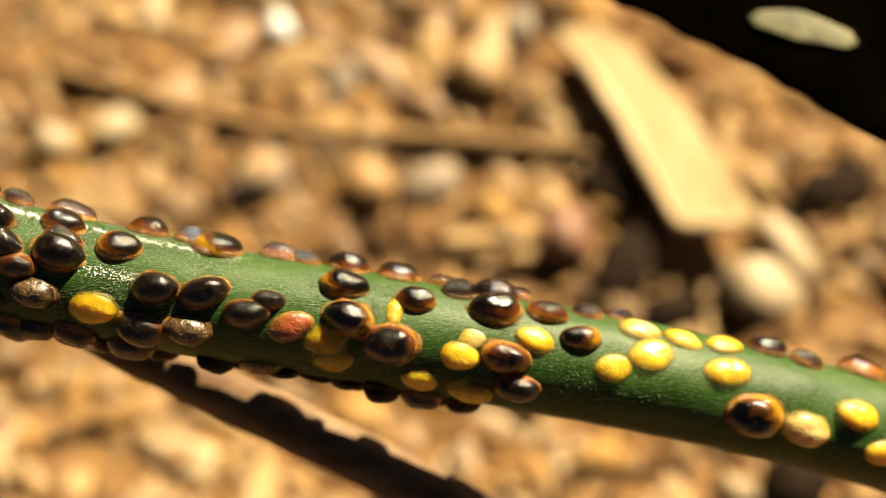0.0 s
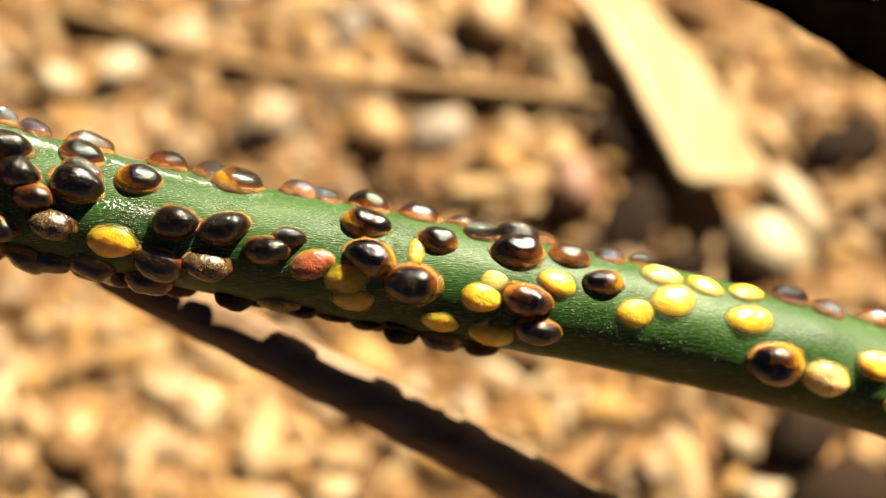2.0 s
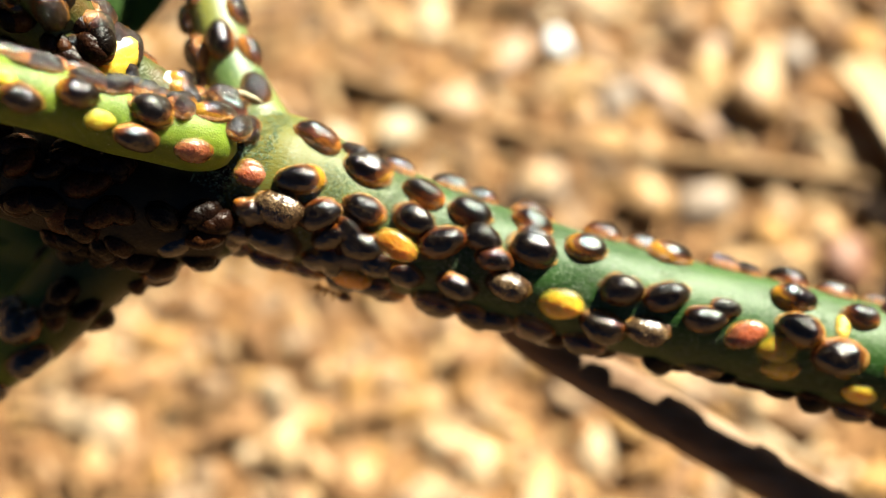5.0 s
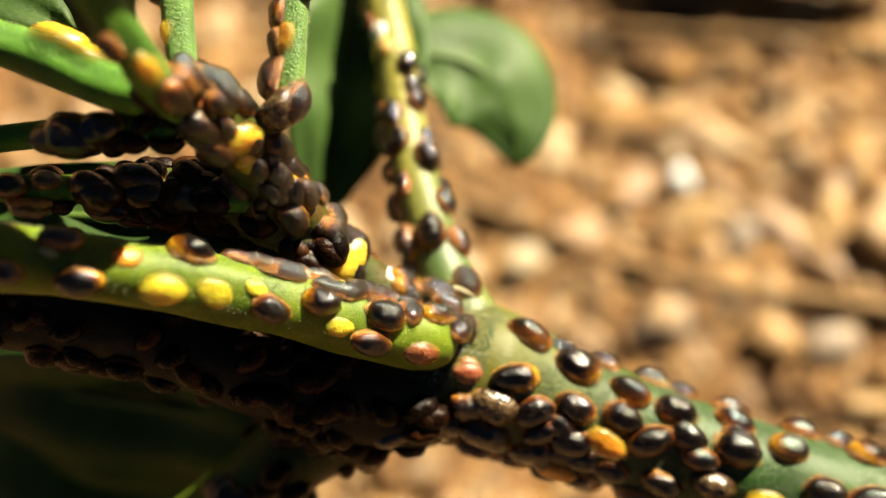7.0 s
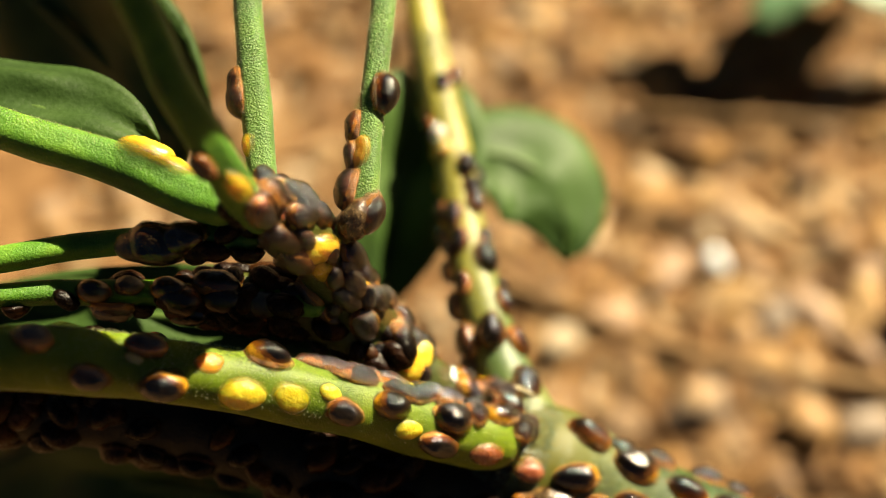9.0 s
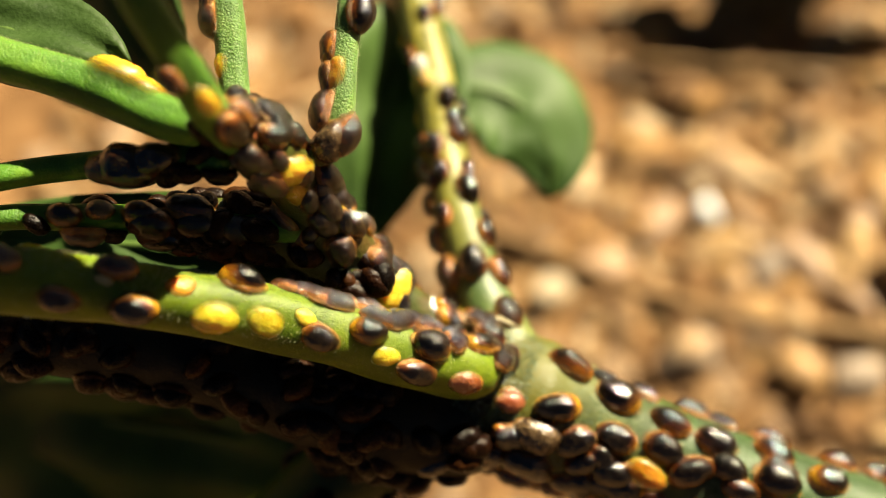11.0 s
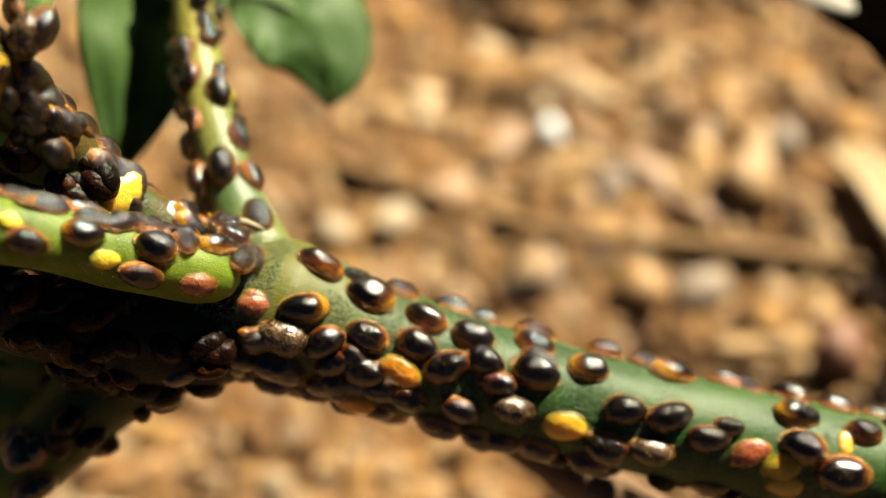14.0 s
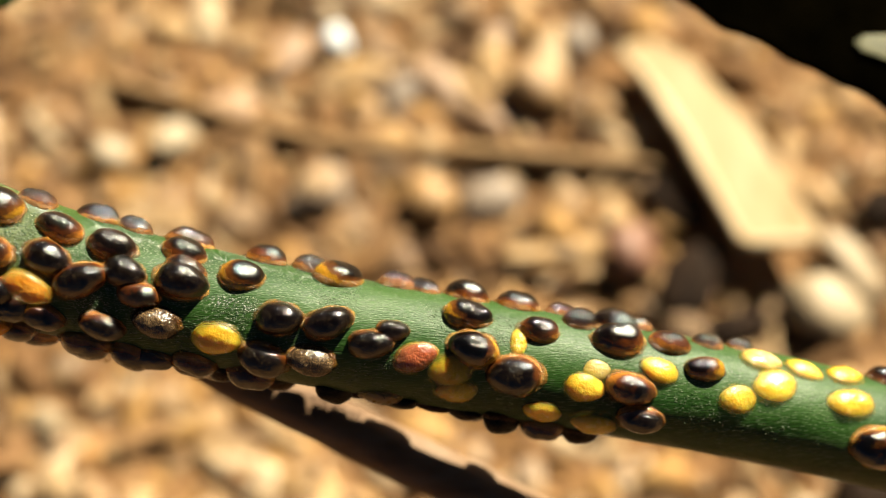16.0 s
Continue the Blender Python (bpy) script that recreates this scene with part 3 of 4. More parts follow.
# ---- scale insects ----
def shell_mesh(kind, seed, wide=0.72, high=0.36):
    """A domed shell of length 1 lying on z = 0 along x, uneven in outline and wrinkled."""
    bm = bmesh.new()
    nu, nv = 36, 14
    rows = []
    for i in range(nv):
        f = (i / nv) * math.pi / 2
        ring = []
        for k in range(nu):
            a = 2 * math.pi * k / nu
            out = 1 + 0.07 * noise.noise((math.cos(a) * 1.2 + seed * 3.1, math.sin(a) * 1.2, seed))
            r = math.cos(f) ** 0.8 * out
            x, y = 0.5 * r * math.cos(a), 0.5 * wide * r * math.sin(a) * (1 - 0.12 * math.cos(a))
            z = high * math.sin(f) * (1 + 0.12 * noise.noise((x * 3 + seed, y * 3, 4.0))) + (0.014 * noise.noise((x * 11, y * 11, seed)) + 0.007 * noise.noise((x * 22, y * 22, seed))) * math.sin(f)
            z += 0.010 * math.exp(-(y * 9) ** 2) * math.sin(f) + 0.008 * math.exp(-((x - 0.1) * 12) ** 2) * math.sin(2 * f)
            ring.append(bm.verts.new((x, y, z - 0.05 * (i == 0))))
        rows.append(ring)
    top = bm.verts.new((0.0, 0.0, high * (1 + 0.12 * noise.noise((seed, 0, 4.0))) + 0.014))
    for a, b in zip(rows, rows[1:]):
        for k in range(nu):
            bm.faces.new((a[k], a[(k + 1) % nu], b[(k + 1) % nu], b[k]))
    for k in range(nu):
        bm.faces.new((rows[-1][k], rows[-1][(k + 1) % nu], top))
    bm.faces.new(rows[0][::-1])
    return mesh_of("shell", bm, SHELLS[kind])


def rim_mesh(mat, seed, wide=0.72, spread=1.13):
    """The thin flange round the foot of a shell."""
    bm = bmesh.new()
    nu = 36
    prof = ((0.88, 0.13), (0.98, 0.085), (0.5 + 0.5 * spread, 0.045), (spread, 0.008), (spread + 0.01, -0.07))
    rows = []
    for r0, z in prof:
        ring = []
        for k in range(nu):
            a = 2 * math.pi * k / nu
            out = r0 + max(0.0, r0 - 0.9) * 0.7 * noise.noise((math.cos(a) * 2.2 + seed, math.sin(a) * 2.2, seed * 2.0)) + 0.02 * noise.noise((math.cos(a) * 6 + seed, math.sin(a) * 6, 1.0))
            ring.append(bm.verts.new((0.5 * out * math.cos(a), 0.5 * wide * out * math.sin(a) * (1 - 0.12 * math.cos(a)), z)))
        rows.append(ring)
    for a, b in zip(rows, rows[1:]):
        for k in range(nu):
            bm.faces.new((a[k], b[k], b[(k + 1) % nu], a[(k + 1) % nu]))
    bm.faces.new(rows[-1])
    bm.faces.new(rows[0][::-1])
    return mesh_of("rim", bm, mat)


LABELS = {
    "dark": "glossy black scale insect with an amber rim",
    "amber": "black scale insect with a translucent amber side",
    "brown": "wrinkled brown scale insect with a pale skirt",
    "grey": "grey-brown scale insect frosted with painted glints",
    "yellow": "glossy yellow scale insect nymph",
    "lemon": "translucent lemon yellow scale insect nymph",
    "cream": "pale cream-yellow scale insect nymph",
    "orange": "orange oval scale insect nymph",
    "tan": "dull tan scale insect on the shaded underside",
    "red": "rusty red swollen scale insect",
    "white": "small white wax flake shaped as a scale insect",
}
KINDS = {}
RIMS = {kind: RIM_YELLOW if kind in ("yellow", "lemon", "cream", "orange", "tan", "red", "white") else RIM_AMBER for kind in SHELLS}
for kind in SHELLS:
    soft = kind in ("yellow", "lemon", "cream", "orange", "tan", "red", "white")
    KINDS[kind] = [(shell_mesh(kind, 3.7 * v + len(kind), 0.60 + 0.04 * v, (0.19 if soft else 0.32) + 0.03 * (v % 3)),
                    rim_mesh(RIMS[kind], 1.9 * v + len(kind), 0.60 + 0.04 * v, 1.07 if soft else 1.05 + 0.025 * (v % 3))) for v in range(4)]
dice = random.Random(7)


def insect(kind, m, length):
    """One scale insect at the pose m (metres), of that length in mm."""
    shell, rim = dice.choice(KINDS[kind])
    ob = tagged(new("scale_insect"), LABELS[kind], "insect", "scale insects on the plant")
    ob.matrix_world = m @ Matrix.Scale(length * (0.97 if RIMS[kind] is RIM_YELLOW else 1.0) * MM, 4)
    for name, me in (("shell", shell), ("rim", rim)):
        new(name, me).parent = ob
    return ob


def on_rail(key, s, angle, lift=0.0, turn=0.0, tilt=0.0):
    """The pose on a stem's skin, s mm along it and angle degrees round it from the top, x along the stem."""
    p, tan, up, length, r = RAILS[key]
    at = [np.interp(s, length, p[:, k]) for k in range(3)]
    x = Vector([np.interp(s, length, tan[:, k]) for k in range(3)]).normalized()
    u = Vector([np.interp(s, length, up[:, k]) for k in range(3)])
    u = (u - x * u.dot(x)).normalized()
    n = u * math.cos(radians(angle)) + x.cross(u) * math.sin(radians(angle))
    m = Matrix((x, n.cross(x), n)).transposed().to_4x4()
    m.translation = (Vector(at) + n * (np.interp(s, length, r) + lift)) * MM
    return m @ pose(0, 0, 0, 0, tilt, turn)


def settle(kind, key, s, angle, length, turn=0.0, lift=0.0):
    return insect(kind, on_rail(key, s, angle, lift - (0.2 if RIMS[kind] is RIM_YELLOW else 0.05), turn + dice.uniform(-12, 12) + dice.choice((0, 180)), dice.uniform(-5, 5)), length)


# on the stems, by length along and angle round
settle("dark", "stem", 101.3, 33, 3.09, 0)
settle("brown", "stem", 98.7, 40, 2.10, 0)
settle("amber", "stem", 97.6, 27, 3.18, 0)
settle("brown", "stem", 95.8, 58, 2.26, 0)
settle("dark", "stem", 93.9, 25, 2.84, 0)
settle("brown", "stem", 92.4, 68, 2.49, 0)
settle("brown", "stem", 90.2, 67, 2.14, 0)
settle("dark", "stem", 90.8, 22, 2.86, 0)
settle("amber", "stem", 101.3, -10, 3.02, 35)
settle("grey", "stem", 101.8, -38, 3.13, 0)
settle("dark", "stem", 99.3, -30, 2.70, 30)
settle("dark", "stem", 97.0, -13, 2.79, 0)
settle("dark", "stem", 93.9, -6, 2.70, 0)
settle("dark", "stem", 91.9, -17, 3.15, 25)
settle("dark", "stem", 89.7, -1, 2.50, 0)
settle("orange", "stem", 94.4, -33, 2.80, 0, 0.6)
settle("dark", "stem", 96.4, -44, 2.81, 0)
settle("dark", "stem", 88.6, -18, 2.50, 0)
settle("brown", "stem", 86.9, 67, 2.93, 0)
settle("dark", "stem", 86.9, 38, 2.69, 0)
settle("dark", "stem", 86.5, 3, 3.04, 0)
settle("brown", "stem", 86.5, 16, 2.52, 0)
settle("grey", "stem", 87.4, -40, 2.80, 0)
settle("amber", "stem", 83.4, 22, 2.67, 0)
settle("dark", "stem", 82.4, 67, 2.49, 0)
settle("brown", "stem", 79.7, 67, 2.29, 0)
settle("amber", "stem", 78.1, 53, 3.02, 0)
settle("brown", "stem", 74.5, 67, 2.45, 0)
settle("brown", "stem", 73.0, 66, 2.04, 0)
settle("dark", "stem", 70.4, 67, 2.69, 0)
settle("amber", "stem", 70.4, 25, 2.95, 0)
settle("dark", "stem", 67.4, 67, 2.71, 0)
settle("brown", "stem", 64.8, 67, 1.98, 0)
settle("brown", "stem", 63.8, 47, 2.21, 0)
settle("dark", "stem", 66.3, 21, 2.50, 0)
settle("yellow", "stem", 67.4, 6, 1.99, 90)
settle("dark", "stem", 80.8, -13, 2.71, 0)
settle("dark", "stem", 78.1, -8, 2.99, 15)
settle("yellow", "stem", 84.0, -45, 3.04, 0)
settle("dark", "stem", 81.3, -56, 2.93, 0)
settle("grey", "stem", 78.7, -48, 2.83, 0)
settle("dark", "stem", 75.6, -21, 2.73, 0)
settle("dark", "stem", 74.5, -5, 2.01, 0)
settle("red", "stem", 73.0, -27, 2.85, 20)
settle("amber", "stem", 69.9, -10, 2.98, 0)
settle("yellow", "stem", 71.0, -35, 2.87, 10)
settle("yellow", "stem", 70.4, -56, 2.73, 0)
settle("dark", "stem", 67.4, -28, 3.28, 10)
settle("yellow", "stem", 65.3, -65, 2.51, 0)
settle("yellow", "stem", 63.3, -29, 2.64, 0)
settle("yellow", "stem", 62.2, -69, 3.19, 0)
settle("dark", "stem", 60.7, -22, 3.09, 0)
settle("dark", "stem", 59.7, -51, 2.91, 0)
settle("dark", "stem", 61.7, 26, 3.27, 0)
settle("brown", "stem", 61.7, 51, 2.89, 0)
settle("dark", "stem", 85.0, -84, 2.71, 0)
settle("dark", "stem", 81.9, -90, 2.93, 0)
settle("dark", "stem", 93.4, -59, 2.53, 0)
settle("orange", "stem", 96.4, -79, 2.87, 0, 0.5)
settle("dark", "stem", 98.7, -106, 2.50, 0)
settle("dark", "stem", 101.8, -65, 3.08, 0)
settle("dark", "stem", 101.3, -105, 2.78, 0)
settle("dark", "stem", 103.4, -105, 2.61, 0)
settle("dark", "stem", 90.2, -56, 2.72, 0)
settle("dark", "stem", 91.3, -91, 2.72, 0)
settle("dark", "stem", 87.4, -94, 2.80, 0)
settle("tan", "stem", 74.5, -91, 2.83, 0)
settle("dark", "stem", 98.2, -44, 2.64, 60)
settle("dark", "stem", 95.3, -58, 2.66, 0)
settle("amber", "stem", 56.6, 11, 2.50, 0)
settle("dark", "stem", 58.6, 34, 2.58, 0)
settle("brown", "stem", 60.2, 65, 1.96, 0)
settle("brown", "stem", 56.1, 53, 1.96, 0)
settle("brown", "stem", 54.0, 62, 1.71, 0)
settle("cream", "stem", 53.0, 38, 2.97, 0)
settle("yellow", "stem", 54.5, -13, 2.50, 0)
settle("yellow", "stem", 52.4, 8, 3.07, 20)
settle("yellow", "stem", 50.4, 37, 2.66, 0)
settle("yellow", "stem", 47.8, 44, 2.71, 0)
settle("yellow", "stem", 47.8, 7, 3.33, 0)
settle("dark", "stem", 44.8, 61, 2.56, 0)
settle("brown", "stem", 42.5, 52, 2.22, 0)
settle("dark", "stem", 38.6, 71, 3.18, 0)
settle("amber", "stem", 45.7, -30, 3.56, 0)
settle("cream", "stem", 42.5, -32, 3.35, 0)
settle("yellow", "stem", 39.6, -4, 3.12, 0)
settle("yellow", "stem", 37.5, -35, 2.58, 0)
settle("yellow", "stem", 59.2, 1, 2.60, 0)
settle("cream", "stem", 62.8, -10, 1.93, 0)
settle("dark", "stem", 64.8, -103, 2.77, 0)
settle("dark", "branch", 6.1, -49, 2.57, 0)
settle("amber", "branch", 9.7, -1, 2.34, 0)
settle("amber", "branch", 5.6, 1, 2.39, 0)
settle("brown", "branch", 3.9, 26, 1.76, 80)
settle("red", "branch", 2.9, -50, 2.42, 0)
settle("red", "stem", 104.4, -23, 2.25, 0)
settle("dark", "stem", 106.9, 34, 2.10, 0)
settle("brown", "stem", 105.9, 12, 2.50, 60)
settle("brown", "stem", 107.4, 13, 2.07, 0)
settle("dark", "branch", 7.2, 61, 1.98, 0)
settle("brown", "stem", 107.4, 75, 2.15, 0)
settle("lemon", "branch", 8.2, -35, 1.98, 0)
settle("yellow", "branch", 7.6, 63, 2.42, 0)
settle("amber", "branch", 22.0, -48, 2.54, 0)
settle("orange", "branch", 19.9, 5, 1.88, 15)
settle("lemon", "branch", 17.9, -43, 2.81, 0)
settle("lemon", "branch", 15.3, -32, 2.39, 0)
settle("lemon", "branch", 13.2, -8, 1.61, 0)
settle("dark", "branch", 12.2, -36, 2.30, 0)
settle("amber", "branch", 16.8, 41, 2.61, 0)
settle("dark", "branch", 23.2, 21, 2.37, 0)
settle("cream", "branch", 23.7, -6, 1.36, 0)
settle("dark", "branch", 25.8, -48, 2.18, 0)
settle("brown", "branch", 14.2, 67, 1.90, 0)
settle("brown", "branch", 13.2, 65, 1.91, 0)
settle("brown", "branch", 11.7, 65, 1.92, 0)
settle("dark", "branch", 9.7, 65, 1.94, 0)
settle("brown", "branch", 28.8, 13, 2.13, 0)
settle("lemon", "branch", 27.2, 64, 2.30, 0)
settle("dark", "side", 28.8, 15, 1.72, 0)
settle("dark", "side", 25.8, -62, 1.86, 0)
settle("cream", "side", 23.4, -58, 2.19, 0)
settle("yellow", "side", 20.8, -88, 2.05, 0)
settle("dark", "side", 19.8, 37, 1.70, 0)
settle("brown", "side", 17.8, -25, 1.98, 0)
settle("dark", "side", 16.8, -91, 2.23, 0)
settle("dark", "side", 15.7, -19, 1.95, 0)
settle("dark", "side", 15.7, 55, 1.82, 0)
settle("dark", "side", 14.1, 40, 2.31, 0)
settle("brown", "side", 14.1, -86, 1.97, 0)
settle("dark", "side", 12.6, -36, 1.93, 0)
settle("dark", "side", 11.0, 64, 2.15, 0)
settle("brown", "side", 11.6, -90, 2.47, 0)
settle("dark", "side", 8.9, 1, 2.61, 0)
settle("brown", "side", 8.9, -65, 2.64, 0)
settle("dark", "side", 7.9, 61, 2.27, 0)
settle("brown", "side", 4.6, 28, 2.42, 0)
settle("cream", "side", 7.9, -92, 2.06, 90)
settle("dark", "petiole_d", 9.3, 62, 2.51, 0)
settle("orange", "petiole_d", 5.6, -39, 2.20, 0)
settle("brown", "petiole_d", 3.5, -73, 2.71, 0)
settle("dark", "petiole_d", 7.2, -76, 2.24, 0)
settle("brown", "petiole_d", 5.6, -80, 2.09, 0)
settle("brown", "petiole_d", 2.5, 67, 2.49, 0)
settle("grey", "petiole_d", 2.0, 29, 2.48, 0)
settle("yellow", "petiole_a", 6.5, 68, 3.82, 0)
settle("yellow", "petiole_a", 4.8, 67, 3.15, 0)
settle("yellow", "petiole_b", 5.5, 0, 2.17, 0)
settle("dark", "petiole_b", 7.2, -59, 1.83, 0)
settle("yellow", "petiole_c", 3.8, -52, 1.65, 0)
settle("brown", "petiole_c", 6.6, -75, 2.14, 0)
settle("brown", "petiole_c", 7.6, -78, 1.95, 0)
settle("brown", "petiole_c", 1.5, 11, 1.87, 0)
settle("dark", "petiole_e", 5.9, -53, 3.46, 0)
settle("dark", "petiole_e", 4.3, -31, 2.80, 0)
settle("brown", "petiole_e", 7.0, -59, 2.86, 0)
settle("dark", "petiole_f", 13.1, -19, 2.02, 0)
settle("dark", "petiole_f", 12.1, -114, 2.76, 0)
settle("brown", "petiole_f", 11.2, 10, 1.62, 0)
settle("dark", "petiole_f", 8.9, -2, 2.26, 0)
settle("dark", "petiole_f", 8.3, -44, 2.57, 0)
settle("dark", "petiole_f", 6.4, 34, 2.91, 0)
settle("brown", "shoot", 22.5, 44, 2.44, 0)
settle("dark", "shoot", 22.5, -6, 1.87, 0)
settle("brown", "shoot", 20.7, -60, 2.70, 0)
settle("yellow", "shoot", 19.0, -27, 2.42, 0)
settle("brown", "shoot", 22.5, -71, 2.71, 0)
settle("brown", "shoot", 16.7, 3, 2.54, 0)
settle("dark", "shoot", 17.8, 46, 2.54, 0)
settle("brown", "shoot", 14.5, 25, 2.27, 0)
settle("brown", "shoot", 11.2, 17, 2.52, 0)
settle("dark", "shoot", 15.6, -94, 2.28, 0)
settle("brown", "shoot", 13.9, -28, 2.46, 0)
settle("dark", "shoot", 16.2, -24, 2.22, 0)
settle("dark", "lower", 16.8, -8, 2.58, 0)
settle("brown", "lower", 17.3, 16, 1.86, 0)
settle("dark", "lower", 16.8, -21, 2.94, 0)
settle("brown", "lower", 23.4, 29, 1.75, 0)
settle("brown", "lower", 22.3, 0, 1.72, 0)
settle("yellow", "lower", 26.4, 13, 2.38, 0)
settle("dark", "lower", 17.9, -68, 2.61, 0)
settle("brown", "lower", 7.1, -96, 2.47, 0)
settle("tan", "lower", 5.7, 6, 3.08, 0)
settle("dark", "lower", 4.7, -54, 3.07, 0)
settle("dark", "bud", 5.8, -15, 2.28, 0)
settle("dark", "bud", 7.9, -18, 2.59, 0)
settle("brown", "bud", 9.5, -38, 2.58, 0)
settle("dark", "bud", 11.7, -28, 2.57, 0)
settle("dark", "bud", 13.4, -72, 2.73, 0)
settle("cream", "stem", 107.4, 77, 1.96, 0)
settle("brown", "stem", 107.4, 49, 2.40, 0)
settle("brown", "stem", 107.4, 15, 2.01, 0)
settle("dark", "stem", 106.9, 39, 1.91, 0)
settle("brown", "stem", 105.9, 12, 2.22, 0)
settle("red", "stem", 104.4, -20, 2.01, 0)
settle("yellow", "stem", 107.4, 84, 3.14, 0)
settle("dark", "branch", 6.6, 66, 2.00, 0)
settle("brown", "branch", 9.2, 66, 2.22, 0)
settle("brown", "branch", 11.3, 44, 1.86, 0)
settle("brown", "branch", 5.6, 2, 1.96, 0)
settle("brown", "branch", 3.9, 33, 1.81, 0)
settle("yellow", "lower", 26.4, 14, 2.34, 0)
settle("yellow", "lower", 28.4, -23, 2.36, 0)
settle("grey", "lower", 16.8, 7, 2.18, 0)
settle("dark", "lower", 16.2, -27, 2.74, 0)
settle("dark", "lower", 18.4, -65, 2.94, 0)
settle("brown", "lower", 25.0, -65, 2.55, 0)
settle("brown", "lower", 23.9, 60, 1.71, 0)
settle("brown", "lower", 22.3, -82, 2.66, 0)
settle("yellow", "shoot", 20.4, -20, 3.0, 60)
settle("yellow", "shoot", 22.5, -31, 1.50, 60)
settle("yellow", "shoot", 9.1, 7, 3.43, 80)
settle("yellow", "shoot", 9.6, -16, 1.97, 0)
settle("brown", "side", 4.1, -14, 2.09, 0)
settle("dark", "side", 3.5, -38, 1.95, 0)
settle("brown", "side", 2.0, -14, 2.07, 0)
settle("brown", "side", 5.1, -92, 2.16, 0)
settle("grey", "side", 7.4, -90, 2.54, 0)
settle("cream", "side", 7.9, -90, 1.60, 0)
settle("brown", "branch", 6.6, 65, 2.00, 0)
settle("dark", "branch", 5.6, 7, 2.40, 0)

settle("brown", "branch", 1.2, 70, 2.3, 40)
settle("brown", "branch", 0.4, 35, 2.4, 60)
settle("amber", "branch", 2.2, 40, 2.2, 20)
settle("brown", "petiole_b", 2.4, -35, 2.9, 10)
settle("dark", "petiole_b", 3.4, -85, 2.6, 0)
settle("brown", "petiole_b", 0.8, 5, 3.1, 10)
settle("red", "petiole_b", 1.2, -60, 3.0, 0)
settle("brown", "petiole_b", 2.6, 45, 2.6, 0)
settle("yellow", "petiole_b", 2.9, 10, 1.9, 0)
# white wax flakes added where white glints show
settle("white", "shoot", 5.6, 52, 1.7, 90)
settle("white", "side", 24.6, -40, 2.0, 0)

# crowds that hide the young shoot and the underside by the fork
crowd = random.Random(21)
for key, lo, hi, a0, a1, count, small, large, kinds in (
        ("shoot", 2.5, 24, -180, 180, 95, 1.4, 2.4, ("dark", "brown", "brown", "dark", "amber", "brown")),
        ("side", 14, 34, -110, 110, 12, 1.7, 2.3, ("yellow", "cream", "dark")),
        ("branch", 3.5, 13, 30, 75, 12, 1.7, 2.2, ("brown", "brown", "dark", "amber")),
        ("stem", 95, 107, -78, -30, 9, 2.2, 2.7, ("dark", "dark", "brown")),
        ("stem", 84, 108, -150, -75, 20, 2.3, 2.9, ("dark", "dark", "brown"))):
    for n in range(count):
        settle(crowd.choice(kinds), key, crowd.uniform(lo, hi), crowd.uniform(a0, a1), crowd.uniform(small, large), crowd.uniform(-60, 60))


def crust(spots, label):
    """Many insects in one mesh: the uncountable crust on the shaded sides, with shade in its colour."""
    verts, faces, total = [], [], 0
    for kind, m, length in spots:
        for me in crowd.choice(KINDS[kind]):
            m4 = m @ Matrix.Scale(length * 0.9 * MM, 4)
            verts += [(m4 @ v.co)[:] for v in me.vertices]
            faces += [[k + total for k in p.vertices] for p in me.polygons]
            total += len(me.vertices)
    me = bpy.data.meshes.new("scale_insect_crust")
    me.from_pydata(verts, [], faces)
    me.materials.append(CRUST_SHADE)
    me.polygons.foreach_set("use_smooth", [True] * len(faces))
    return tagged(new("scale_insect_crust", me), label, "insects", kind="stuff")


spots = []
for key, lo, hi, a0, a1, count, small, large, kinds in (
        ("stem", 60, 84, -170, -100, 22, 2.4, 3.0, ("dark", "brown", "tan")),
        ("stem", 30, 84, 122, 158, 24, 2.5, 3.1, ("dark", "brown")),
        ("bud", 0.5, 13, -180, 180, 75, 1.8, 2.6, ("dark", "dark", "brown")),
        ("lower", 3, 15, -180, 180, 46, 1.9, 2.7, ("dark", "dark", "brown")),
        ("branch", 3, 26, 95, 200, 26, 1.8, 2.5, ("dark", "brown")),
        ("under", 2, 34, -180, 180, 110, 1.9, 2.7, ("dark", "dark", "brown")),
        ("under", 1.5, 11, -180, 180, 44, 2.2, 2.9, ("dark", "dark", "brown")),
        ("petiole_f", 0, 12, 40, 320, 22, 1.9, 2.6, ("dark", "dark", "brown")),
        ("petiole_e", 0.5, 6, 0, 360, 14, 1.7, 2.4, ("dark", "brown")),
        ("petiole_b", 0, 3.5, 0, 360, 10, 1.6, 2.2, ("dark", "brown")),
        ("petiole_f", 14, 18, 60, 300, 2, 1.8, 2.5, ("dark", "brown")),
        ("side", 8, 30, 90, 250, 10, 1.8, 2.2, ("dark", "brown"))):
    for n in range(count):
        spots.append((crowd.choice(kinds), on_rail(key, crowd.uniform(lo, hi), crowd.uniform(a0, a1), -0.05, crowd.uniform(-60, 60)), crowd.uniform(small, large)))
# extra shells added to cover spots of leaking sun
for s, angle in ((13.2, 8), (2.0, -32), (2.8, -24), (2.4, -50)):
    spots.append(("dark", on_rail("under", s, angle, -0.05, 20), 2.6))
crust(spots, "crust of scale insects on shaded stems, painted dark for the shade")

# the corky line where an old leaf broke off
scar = rail([(-38.3, 6.2, 63.2), (-37.2, 7.2, 63.3), (-35.9, 7.5, 62.9), (-34.6, 7.1, 62.5)], [0.15, 0.24, 0.22, 0.12])
